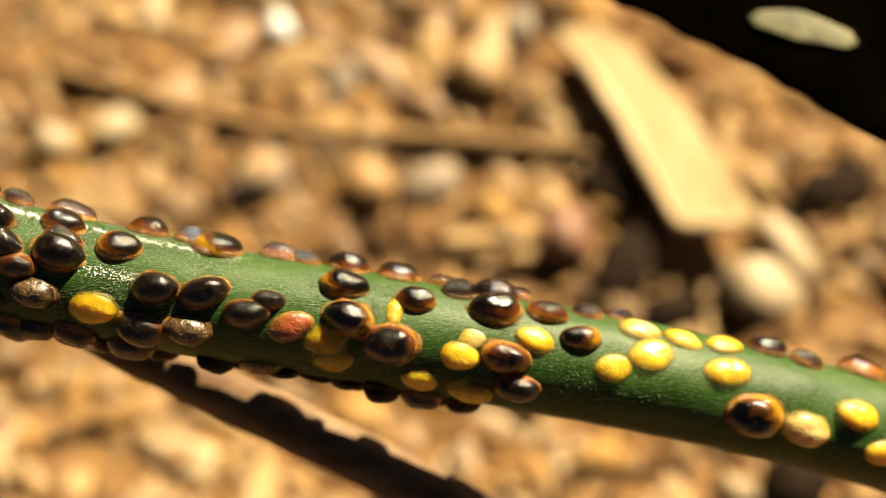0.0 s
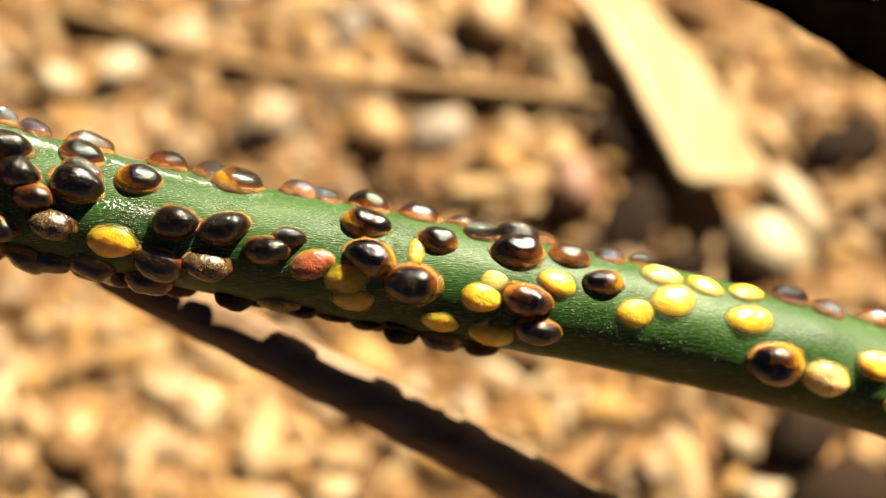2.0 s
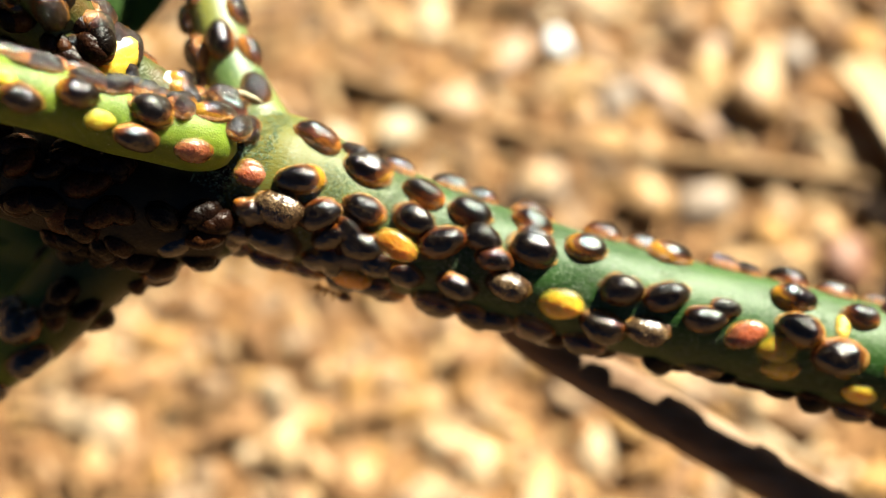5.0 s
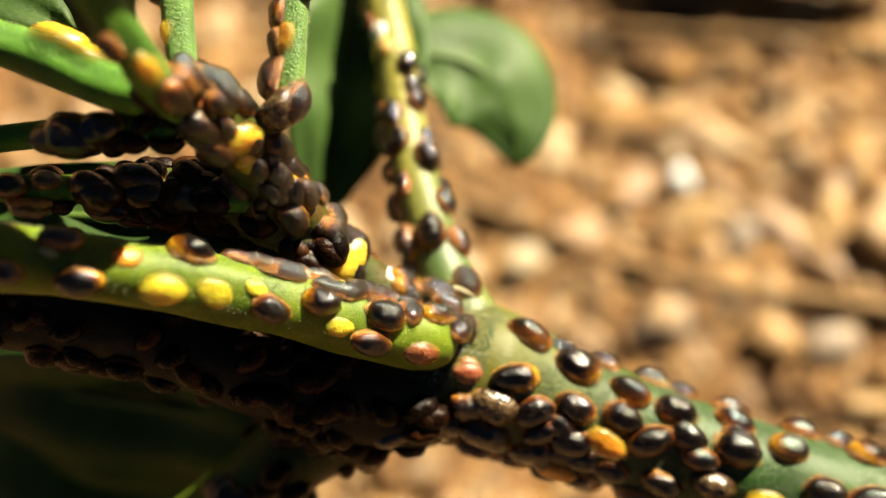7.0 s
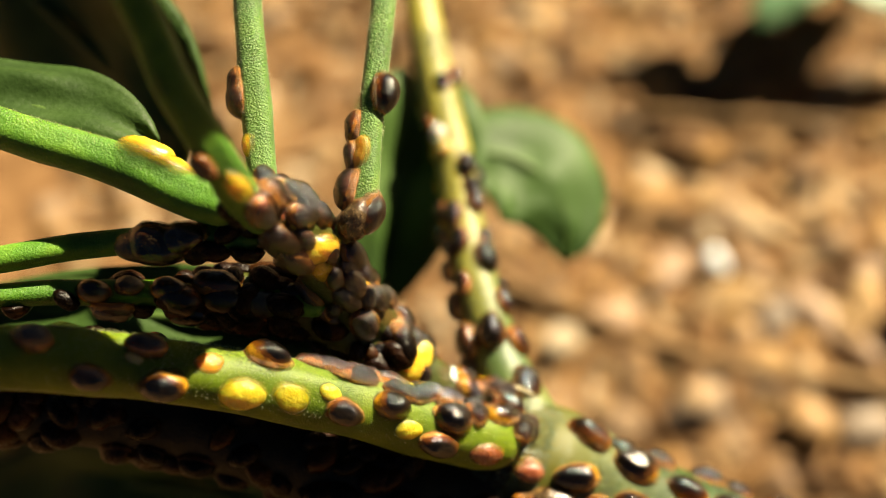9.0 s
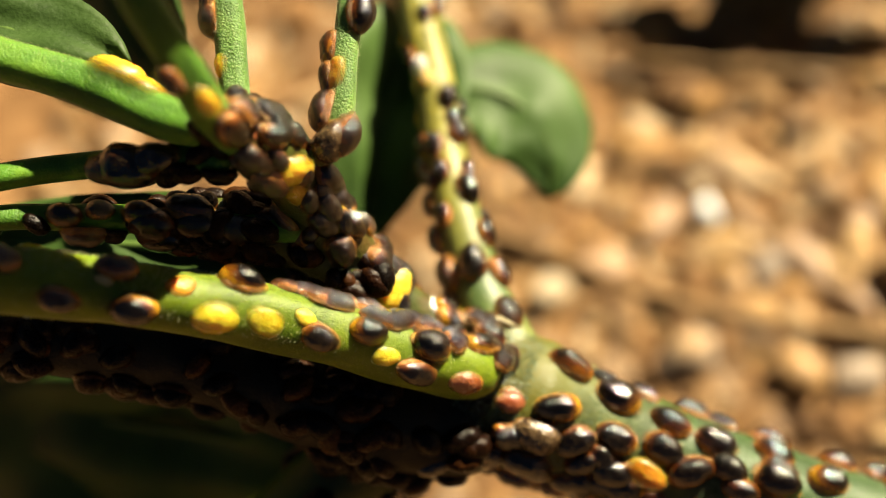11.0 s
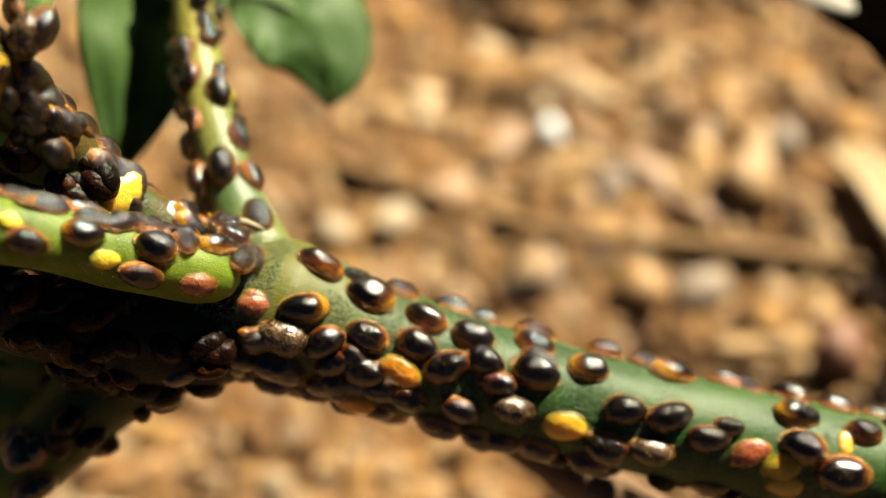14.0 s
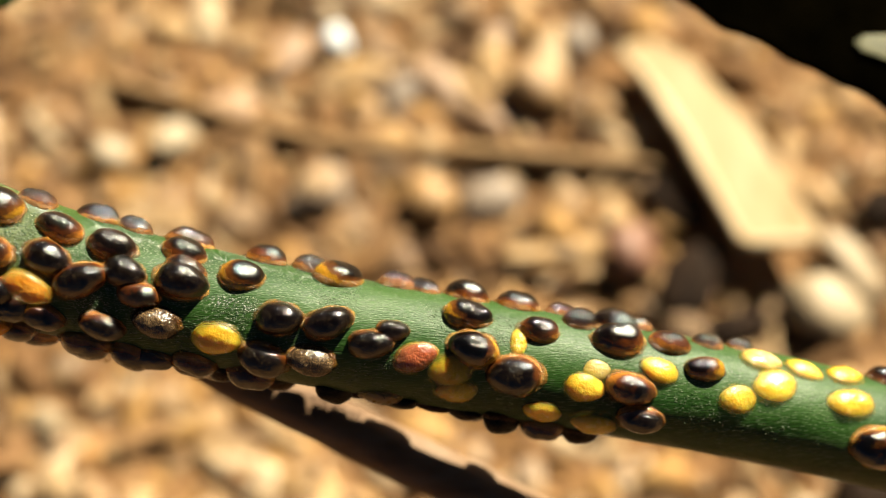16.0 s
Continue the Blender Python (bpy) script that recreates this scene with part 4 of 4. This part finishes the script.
part("leaf_scar", tube(scar, 12, lumps=0.2), CORK, plant, "cream corky leaf scar at the fork")


def leaf(base, along, up, *shape, hook=0.0):
    ob = part("leaf", blade(*shape, hook=hook), LEAF_GREEN, plant, "smooth dark green leaf")
    ob.matrix_world = frame_from(base, along, up)
    length, curl = shape[0], shape[2]
    spine, cx, cy = [], 0.0, 0.0
    for i in range(15):
        t = i / 14
        if i:
            cx, cy = cx + length / 14 * math.cos(hook * t), cy + length / 14 * math.sin(hook * t)
        bend = max(curl * t * t, 1e-3)
        k = math.sin(bend) / bend
        spine.append((k * cx, k * cy, -length * t * (1 - math.cos(bend)) / bend - 0.22))
    part("midrib", tube(rail(spine, [0.42 - 0.02 * i for i in range(15)]), 10, lumps=0.02), MIDRIB, ob, "paler midrib along the leaf")
    return ob


leaf((-42.0, 29.3, 55.5), (0.9, 0.40, -0.22), (0.18, 0.05, 0.97), 13.0, 10.8, 0.5, 0.4, -0.12, 0.3, hook=-2.0)
leaf((-45.4, 33.5, 58.5), (-0.09, -0.99, -0.10), (0.30, 0.2, 0.93), 19, 10, 0.2, 0.5, 1.0, 0.35)
leaf((-58.2, 20.0, 69.8), (-0.8, 0.6, 0.0), (0.05, -0.86, 0.5), 41, 17, 0.2, 0.4, 0.1, 0.4)
leaf((-80.0, 19.8, 79.0), (0.975, -0.22, 0.02), (0.25, -0.05, 0.96), 24, 6.4, 0.1, 0.4, 0.12, 0.5, 28, 14, 2.4)
leaf((-52, 2.5, 49.5), (-0.95, -0.25, -0.2), (-0.4, -0.75, 0.5), 38, 19, 0.4, 0.5, 0.2, 0.4)
leaf((-46, 1.0, 53), (-0.985, 0.05, -0.12), (-0.4, -0.75, 0.5), 42, 14, 0.3, 0.5, 0.2, 0.4)
# a narrow filler leaf, added to close the dark gap above the branch
leaf((-45.5, 8.1, 69.2), (-1.0, -0.02, 0.0), (0.0, -0.3, 0.95), 28, 6.5, 0.1, 0.4, 0.2, 0.4)
leaf((46, -17, 14), (-0.9, 0.38, 0.0), (0.1, -0.8, 0.6), 13, 7, 0.2, 0.4, 0.2, 0.4)
# unseen blade at the nearest leaf stalk's tip, turned sunward to shade the branch
leaf((-55.5, 17.1, 94.1), (0.9, 0.40, 0.15), (0.45, 0.685, 0.575), 15, 7.5, 0.1, 0.3, 0.05, 0.4)


# ---- the ground ----
def ground_height(x, y):
    return 1.2 * noise.noise((x * 0.03, y * 0.03, 0.5)) - 1.0


bm = bmesh.new()
near = bmesh.ops.create_grid(bm, x_segments=110, y_segments=110, size=0.26)["verts"]
for v in near:
    v.co.y += 0.04
    v.co.z = ground_height(v.co.x / MM, v.co.y / MM) * MM
far = bmesh.ops.create_circle(bm, cap_ends=True, segments=64, radius=400)["verts"]
for v in far:
    v.co.z = -0.004
tagged(part("ground", bm, SOIL), "dry sandy soil under loose gravel", kind="structure")

unit = bmesh.new()
bmesh.ops.create_icosphere(unit, subdivisions=2, radius=1)
BALL = np.array([v.co[:] for v in unit.verts])
BALL_FACES = np.array([[v.index for v in f.verts] for f in unit.faces])
unit.free()


def stone_points(size, seed, flat=0.6, long=1.3, edge=0.5):
    """The corners of a pebble: a ball pushed about by a noise, flattened and stretched, in mm."""
    rng = np.random.default_rng(seed)
    cuts = rng.normal(size=(7, 3))
    cuts /= np.linalg.norm(cuts, axis=1)[:, None]
    p = BALL.copy()
    for c in cuts:
        d = p @ c
        lim = 1 - edge * rng.uniform(0.3, 1.2)
        p -= np.outer(np.maximum(d - lim, 0) * 0.85, c)
    p *= (1 + 0.07 * rng.normal(size=(len(p), 1)))
    return p * size * np.array([long, 1 / long ** 0.3, flat])


def under_chip(x, y):
    """Whether a place lies where the wood chip lies."""
    a, b = x - 14.5, y - 46.5
    u, v = 0.47 * a - 0.88 * b, 0.88 * a + 0.47 * b
    return -1 < u < 29 and abs(v - 1.5) < 6


rng = np.random.default_rng(11)
verts, faces, total = [], [], 0
for n in range(7700):
    wide = n < 6500
    x, y = (rng.uniform(-105, 75), rng.uniform(-24, 115)) if wide else (rng.uniform(-150, 120), rng.uniform(112, 230))
    size = min(3.6, 0.75 * rng.pareto(2.0) + 0.85) * (1 if wide else 2.2)
    if under_chip(x, y):
        continue
    p = stone_points(size, n, rng.uniform(0.3, 0.7), rng.uniform(1.0, 1.9), 0.7)
    a, b = rng.uniform(0, 6.28), rng.uniform(-0.5, 0.5)
    ca, sa, cb, sb = math.cos(a), math.sin(a), math.cos(b), math.sin(b)
    p = p @ np.array([[1, 0, 0], [0, cb, -sb], [0, sb, cb]]) @ np.array([[ca, -sa, 0], [sa, ca, 0], [0, 0, 1]])
    p += (x, y, ground_height(x, y) + size * rng.uniform(-0.4, 0.12) + rng.uniform(0.0, 0.45))
    verts.append(p * MM)
    faces.append(BALL_FACES + total)
    total += len(p)
me = bpy.data.meshes.new("gravel")
me.from_pydata(np.vstack(verts).tolist(), [], np.vstack(faces).tolist())
me.materials.append(GRAVEL)
me.polygons.foreach_set("use_smooth", [True] * len(me.polygons))
tagged(new("gravel", me), "loose tan and brown gravel on soil", "gravel", kind="stuff")

# splinters and bark crumbs between the stones
verts, faces, total = [], [], 0
BOX = np.array([[x, y, z] for x in (-1, 1) for y in (-1, 1) for z in (-1, 1)], float)
BOX_FACES = np.array([[0, 1, 3, 2], [4, 6, 7, 5], [0, 4, 5, 1], [2, 3, 7, 6], [0, 2, 6, 4], [1, 5, 7, 3]])
for n in range(800):
    x, y = rng.uniform(-105, 75), rng.uniform(-24, 115)
    if under_chip(x, y):
        continue
    p = BOX * np.array([rng.uniform(1.0, 5.0) * rng.uniform(0.4, 1), rng.uniform(0.25, 1.1), rng.uniform(0.12, 0.35)])
    p *= 1 + 0.25 * rng.normal(size=p.shape)
    a, b = rng.uniform(0, 6.28), rng.uniform(-0.35, 0.35)
    ca, sa, cb, sb = math.cos(a), math.sin(a), math.cos(b), math.sin(b)
    p = p @ np.array([[cb, 0, sb], [0, 1, 0], [-sb, 0, cb]]) @ np.array([[ca, -sa, 0], [sa, ca, 0], [0, 0, 1]])
    p += (x, y, ground_height(x, y) + rng.uniform(0.3, 1.5))
    verts.append(p * MM)
    faces.append(BOX_FACES + total)
    total += 8
me = bpy.data.meshes.new("bark_litter")
me.from_pydata(np.vstack(verts).tolist(), [], np.vstack(faces).tolist())
me.materials.append(LITTER)
tagged(new("bark_litter", me), "dry bark splinters strewn over gravel", "litter", kind="stuff")


def stone(at, size, mat, label, seed, flat=0.6, long=1.3, turn=0.0):
    me = bpy.data.meshes.new("pebble")
    me.from_pydata((stone_points(size, seed, flat, long) * MM).tolist(), [], BALL_FACES.tolist())
    me.materials.append(mat)
    me.polygons.foreach_set("use_smooth", [True] * len(me.polygons))
    ob = tagged(new("pebble", me), label, "pebble", "single pebbles on the ground")
    ob.matrix_world = pose(at[0] * MM, at[1] * MM, (ground_height(*at[:2]) + size * flat * 0.7) * MM, 4, 6, turn)
    return ob


stone((-18.5, 49.8), 2.1, WHITE_STONE, "small white quartz pebble", 901, 0.8, 1.0)
stone((32.5, 17.0), 4.2, CREAM_STONE, "rounded cream pebble beside the wood chip", 902, 0.7, 1.15)
stone((36.5, 22.0), 3.4, CREAM_STONE, "pale pink-cream pebble at the chip's foot", 903, 0.5, 1.4, -40)
stone((-8.0, 29.6), 3.5, TAN_STONE, "large tan pebble on the gravel", 904, 0.75, 1.1, -20)
stone((-37.2, 37.8), 2.6, CREAM_STONE, "pale cream pebble on the gravel", 905, 0.7, 1.3, 10)
stone((-43.5, 36.5), 2.2, CREAM_STONE, "pale cream pebble on the gravel", 906, 0.7, 1.3, 10)
stone((3.7, 43.4), 3.6, TAN_STONE, "tan pebble on the gravel", 907, 0.7, 1.3, -30)
stone((13.5, 24.0), 3.4, RED_STONE, "reddish brown pebble on the gravel", 908, 0.7, 1.2, 20)
stone((11.0, 40.5), 2.0, TAN_STONE, "small yellow-tan pebble on the gravel", 909, 0.8, 1.0)
stone((-46.8, 6.1), 2.0, CREAM_STONE, "small pale pebble in bright sun", 910, 0.8, 1.1)
# dark lumps put in for the shade beside the wood chip
stone((20.0, 20.5), 3.8, BARK_SHADE, "dark lump standing in for shade by the wood chip", 911, 0.5, 1.4, 50)
stone((24.5, 15.5), 3.6, BARK_SHADE, "dark lump standing in for shade below the wood chip", 912, 0.5, 1.3, 20)
stone((18.5, 29.5), 2.8, BARK_SHADE, "dark lump standing in for shade by the wood chip", 913, 0.5, 1.6, -60)
stone((42.0, 29.5), 3.6, BARK_SHADE, "dark brown lump on the gravel", 914, 0.5, 1.4, 10)
# dark lumps added to darken the ground under the stem
stone((34.5, -1.5), 4.2, BARK_SHADE, "dark lump added for the dark ground under the stem", 915, 0.6, 1.4, 80)
stone((37.5, -8.5), 5.4, BARK_SHADE, "dark lump added for the dark ground under the stem", 916, 0.6, 1.3, 30)
stone((19.5, -6.5), 1.9, BARK_SHADE, "small bark and painted shade crumb on the gravel", 917, 0.5, 1.9, -60)
stone((29.0, -3.5), 2.2, CREAM_STONE, "pale grey-cream pebble under the stem", 918, 0.7, 1.1, 15)
stone((30.5, -8.0), 2.8, CREAM_STONE, "rounded cream pebble under the stem", 919, 0.7, 1.2, -35)
stone((-0.7, 39.8), 2.61, PINK_STONE, "rounded pink-cream pebble beside a straw", 921, 0.43, 1.1, 15)
stone((-6.6, 43.4), 3.51, PINK_STONE, "long pinkish pebble on the gravel", 922, 0.31, 1.5, -35)
stone((-11.2, 43.0), 2.7, GREY_STONE, "mauve-grey pebble on the gravel", 923, 0.37, 1.2, 10)
stone((9.3, 49.8), 2.7, GREY_STONE, "grey pebble near the wood chip", 924, 0.43, 1.2, 80)
stone((-0.9, 30.0), 2.88, GREY_STONE, "pale grey pebble on the gravel", 925, 0.37, 1.3, 10)
stone((-11.3, 24.2), 2.43, PINK_STONE, "small pink-cream pebble below the stem", 926, 0.43, 1.1, -15)
stone((-19.4, 31.6), 3.6, GREY_STONE, "broad grey pebble on the gravel", 927, 0.28, 1.6, 15)
stone((-24.1, 48.7), 2.7, PINK_STONE, "long cream-pink pebble on the gravel", 928, 0.31, 1.6, 65)
stone((-15.2, 41.2), 2.16, TAN_STONE, "golden tan pebble on the gravel", 929, 0.37, 1.3, 70)
stone((-30.0, 41.4), 3.06, PINK_STONE, "flat pink-cream pebble on the gravel", 930, 0.25, 1.5, 10)
stone((-0.4, 50.4), 1.98, PINK_STONE, "small pink-cream pebble on the gravel", 931, 0.43, 1.1)
stone((6.9, 29.6), 2.16, TAN_STONE, "golden tan pebble on the gravel", 932, 0.37, 1.2, -10)
stone((5.3, 23.8), 2.7, TAN_STONE, "golden tan pebble below the stem", 933, 0.37, 1.4, 20)
# the pale wood chip that leans on the gravel
bm = bmesh.new()
corner = [(-0.6, 0.2), (3.4, 0.8), (7.4, -2.0), (13.0, -9.8), (19.1, -22.1), (18.4, -23.2), (11.1, -23.7), (6.2, -12.4), (2.6, -4.7)]
low = [bm.verts.new(Vector((x, y, 1.2 * noise.noise((x, y, 0)) * 0.3)) * MM) for x, y in corner]
face = bm.faces.new(low)
up = bmesh.ops.extrude_face_region(bm, geom=[face])["geom"]
bmesh.ops.translate(bm, verts=[v for v in up if isinstance(v, bmesh.types.BMVert)], vec=(0.0, 0.0003, 0.0019))
bmesh.ops.bevel(bm, geom=bm.edges[:], offset=0.0003, segments=2, affect="EDGES")
chip = tagged(part("wood_chip", bm, WOOD, smooth=False), "pale split wood chip lying on gravel", "wood chip")
chip.matrix_world = pose(13.5 * MM, 46.8 * MM, 1.6 * MM, 0, 0, 0)
# a pale strip paints the highlight along the chip's left edge
part("split_edge", tube(rail([(-0.4, 0.0, 1.8), (2.8, -4.8, 1.9), (6.5, -12.4, 1.9), (11.2, -23.2, 1.8)], [0.3, 0.6, 0.7, 0.4]), 12, flat=0.6, lumps=0.3, seed=41), PALE_EDGE, chip, "paler edge with its highlight in the colour")
part("butt", tube(rail([(11.3, -23.3, 1.6), (15.0, -23.1, 1.7), (18.3, -22.9, 1.6)], [0.5, 0.7, 0.5]), 12, flat=0.7, lumps=0.3, seed=42), PALE_EDGE, chip, "pale broken end of the chip")


def straw(points, radius, label="dry straw lying on gravel"):
    ob = tagged(part("straw", tube(rail(points, [radius * 0.8] + [radius] * (len(points) - 2) + [radius * 0.6], 1.5), 12, lumps=0.15, seed=points[0][0]), STRAW), label, "straw", "straws on the ground")
    a, b = Vector(points[-2]), Vector(points[-1])
    knot = [tuple(a.lerp(b, f)) for f in (0.02, 0.06, 0.10)]
    part("joint", tube(rail(knot, [radius * 0.95, radius * 1.25, radius * 0.95], 0.3), 12, lumps=0.1), STRAW, ob, "swollen joint of the straw")
    for n in range(2):
        fray = [tuple(b.lerp(a, 0.08)), tuple(b + Vector((0.8, 0.2 - 0.5 * n, 0.1))), tuple(b + Vector((2.2 - 0.6 * n, 0.5 - 1.1 * n, 0.3)))]
        part("frayed_end", tube(rail(fray, [radius * 0.5, radius * 0.3, radius * 0.1], 0.3), 8, flat=0.5), STRAW, ob)
    return ob


straw([(-46, 46, 0.4), (-20.5, 37.4, 0.8), (-1.8, 35.4, 0.9), (19, 33.4, 0.7)], 0.95, "long tan straw lying on gravel")
straw([(-30, 71, 0.8), (-18, 70.5, 1.2), (-2, 71, 0.7)], 0.8, "short grey straw lying on gravel")

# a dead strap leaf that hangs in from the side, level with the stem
strap = tagged(new("dead_leaf"), "dead strap leaf, its shade painted black, with a bleached tip", "leaf")
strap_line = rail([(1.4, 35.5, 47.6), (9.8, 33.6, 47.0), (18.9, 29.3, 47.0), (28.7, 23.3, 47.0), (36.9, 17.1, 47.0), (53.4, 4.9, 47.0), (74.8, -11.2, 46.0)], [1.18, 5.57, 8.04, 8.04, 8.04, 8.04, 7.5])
# the blade is coloured black in place of the shade on it
part("blade", tube(strap_line, 40, flat=0.10, lumps=0.05, seed=31), DRY_LEAF_SHADE, strap)
tip_line = rail([(-3.9, 38.2, 48.1), (-0.3, 36.1, 48.2), (2.6, 34.7, 48.2), (4.9, 33.5, 48.1)], [0.86, 1.29, 1.18, 0.54])
part("tip", tube(tip_line, 20, flat=0.35, lumps=0.1, seed=32), BLEACHED, strap, "white bleached leaf tip")
# a fleck of sun, built as a pale patch on the dark blade
fleck_line = rail([(23.4, 20.7, 47.8), (26.6, 19.9, 47.9), (30.4, 18.4, 47.8)], [0.54, 1.18, 0.64])
part("spot", tube(fleck_line, 20, flat=0.15, lumps=0.15, seed=33), SUN_FLECK, strap, "pale yellow-green sun fleck painted on the blade")

# a seedling at the far side, with its shadow before it
weed = tagged(new("seedling"), "small green seedling on the gravel", "plant")
part("stalk", tube(rail([(-8, 90, -0.5), (-8, 90.5, 5), (-7.5, 90, 10)], [0.7, 0.6, 0.5]), 12), WEED, weed)
for along, length in (((0.95, -0.35, 0.0), 19), ((-0.95, -0.1, 0.05), 22), ((-0.5, -0.7, 0.1), 13), ((0.3, 0.9, 0.2), 14), ((0.7, 0.6, 0.1), 18)):
    ob = part("leaf", blade(length, 9, 0.4, 0.4, 0.2, 0.3, 16, 8), WEED, weed)
    ob.matrix_world = frame_from((-7.5, 90, 10), along, (0, 0, 1))


# ---- ants that run along the stem ----
def ball(bm, at, size, seg=12):
    made = bmesh.ops.create_uvsphere(bm, u_segments=seg, v_segments=8, radius=1)["verts"]
    for v in made:
        v.co = Vector([(c * s + a) * MM for c, s, a in zip(v.co, size, at)])


def limb(points, radius):
    return tube(rail(points, [radius] * (len(points) - 1) + [radius * 0.6], 0.12), 8, lumps=0.0)


def ant():
    """A small ant, 2.5 mm long, its head to +x and its feet on z = 0."""
    ob = tagged(new("ant"), "small amber-brown ant running on the stem", "ant", "ants on the stem")
    for name, mat, balls in (("head", ANT_SKIN, [((0.95, 0, 0.55), (0.30, 0.27, 0.22))]),
                             ("thorax", ANT_SKIN, [((0.42, 0, 0.55), (0.30, 0.18, 0.19)), ((0.05, 0, 0.52), (0.22, 0.15, 0.15)), ((-0.18, 0, 0.52), (0.10, 0.08, 0.13))]),
                             ("abdomen", ANT_GASTER, [((-0.72, 0, 0.58), (0.52, 0.36, 0.33))])):
        bm = bmesh.new()
        for at, size in balls:
            ball(bm, at, size)
        part(name, bm, mat, ob)
    for side in (-1, 1):
        for x, reach in ((0.55, 0.55), (0.35, 0.1), (0.1, -0.6)):
            part("leg", limb([(x, side * 0.1, 0.5), (x + 0.4 * reach, side * 0.55, 0.85), (x + 0.9 * reach, side * 0.95, 0.35), (x + 1.1 * reach, side * 1.15, 0.0)], 0.05), ANT_SKIN, ob)
        part("antenna", limb([(1.15, side * 0.1, 0.6), (1.5, side * 0.35, 0.9), (1.95, side * 0.45, 0.6)], 0.035), ANT_SKIN, ob)
    return ob


def run(thing, rows):
    walk(thing, [(t, on_rail("stem", s, a, 0.75, turn)) for t, s, a, turn in rows])


first_ant = ant()
ants = [first_ant] + [copy_thing(first_ant, on_rail("stem", s, -178)) for s in (70, 90, 106)]


def motions():
    run(ants[0], [(0, 80, -175, 0), (3.2, 86, -150, 0), (3.4, 89, -115, 0), (3.5, 91.3, -107, 0), (3.7, 95.8, -105, 0), (3.9, 97.6, -106, 0), (4.1, 98.4, -104, 0),
                  (4.2, 102.5, -105, 0), (4.6, 105, -150, 0), (7, 105, -178, 0), (9, 105, -178, 60), (11, 105, -178, 120), (13, 105.5, -178, 180), (14.6, 106, -110, 180),
                  (15.0, 105.9, -46, 180), (15.1, 104.9, -58, 180), (15.2, 101.8, -62, 180), (15.3, 95.8, -102, 180), (15.5, 94.4, -102, 180), (15.7, 92.9, -108, 180), (16, 91, -140, 180)])
    run(ants[1], [(0, 70, -178, 0), (3.7, 80, -170, 0), (3.9, 86, -130, 0), (4.0, 88.6, -106, 0), (4.2, 93.9, -106, 0), (5.2, 97, -120, 0), (6.3, 98.7, -100, 0), (6.4, 101.3, -106, 0),
                  (6.7, 104, -150, 0), (8, 104, -178, 0), (9.5, 100, -178, 60), (10.5, 97, -178, 120), (11.5, 94, -150, 180), (12.0, 92.4, -107, 180), (12.1, 92.2, -107, 180),
                  (12.5, 90, -150, 180), (16, 75, -178, 180)])
    run(ants[2], [(0, 58, -178, 0), (3.6, 65, -160, 0), (3.9, 65.6, -112, 0), (4.0, 66, -107, 0), (4.2, 67.4, -108, 0), (4.7, 70, -160, 0), (16, 76, -178, 0)])
    run(ants[3], [(0, 106, 140, 180), (3.9, 105, 110, 180), (4.0, 104.5, 70, 180), (4.1, 102.8, 28, 180), (4.2, 96.4, -4, 180), (4.5, 92, -50, 180), (4.8, 90, -110, 180),
                  (5.1, 92, -170, 120), (5.4, 95, -175, 60), (5.7, 99, -180, 0), (6.0, 103, -240, 0), (6.3, 104.9, -293, 0), (6.4, 107.0, -292, 0), (6.7, 107.5, -250, 0),
                  (7.0, 107, -220, 0), (16, 107, -210, 0)])


motions()
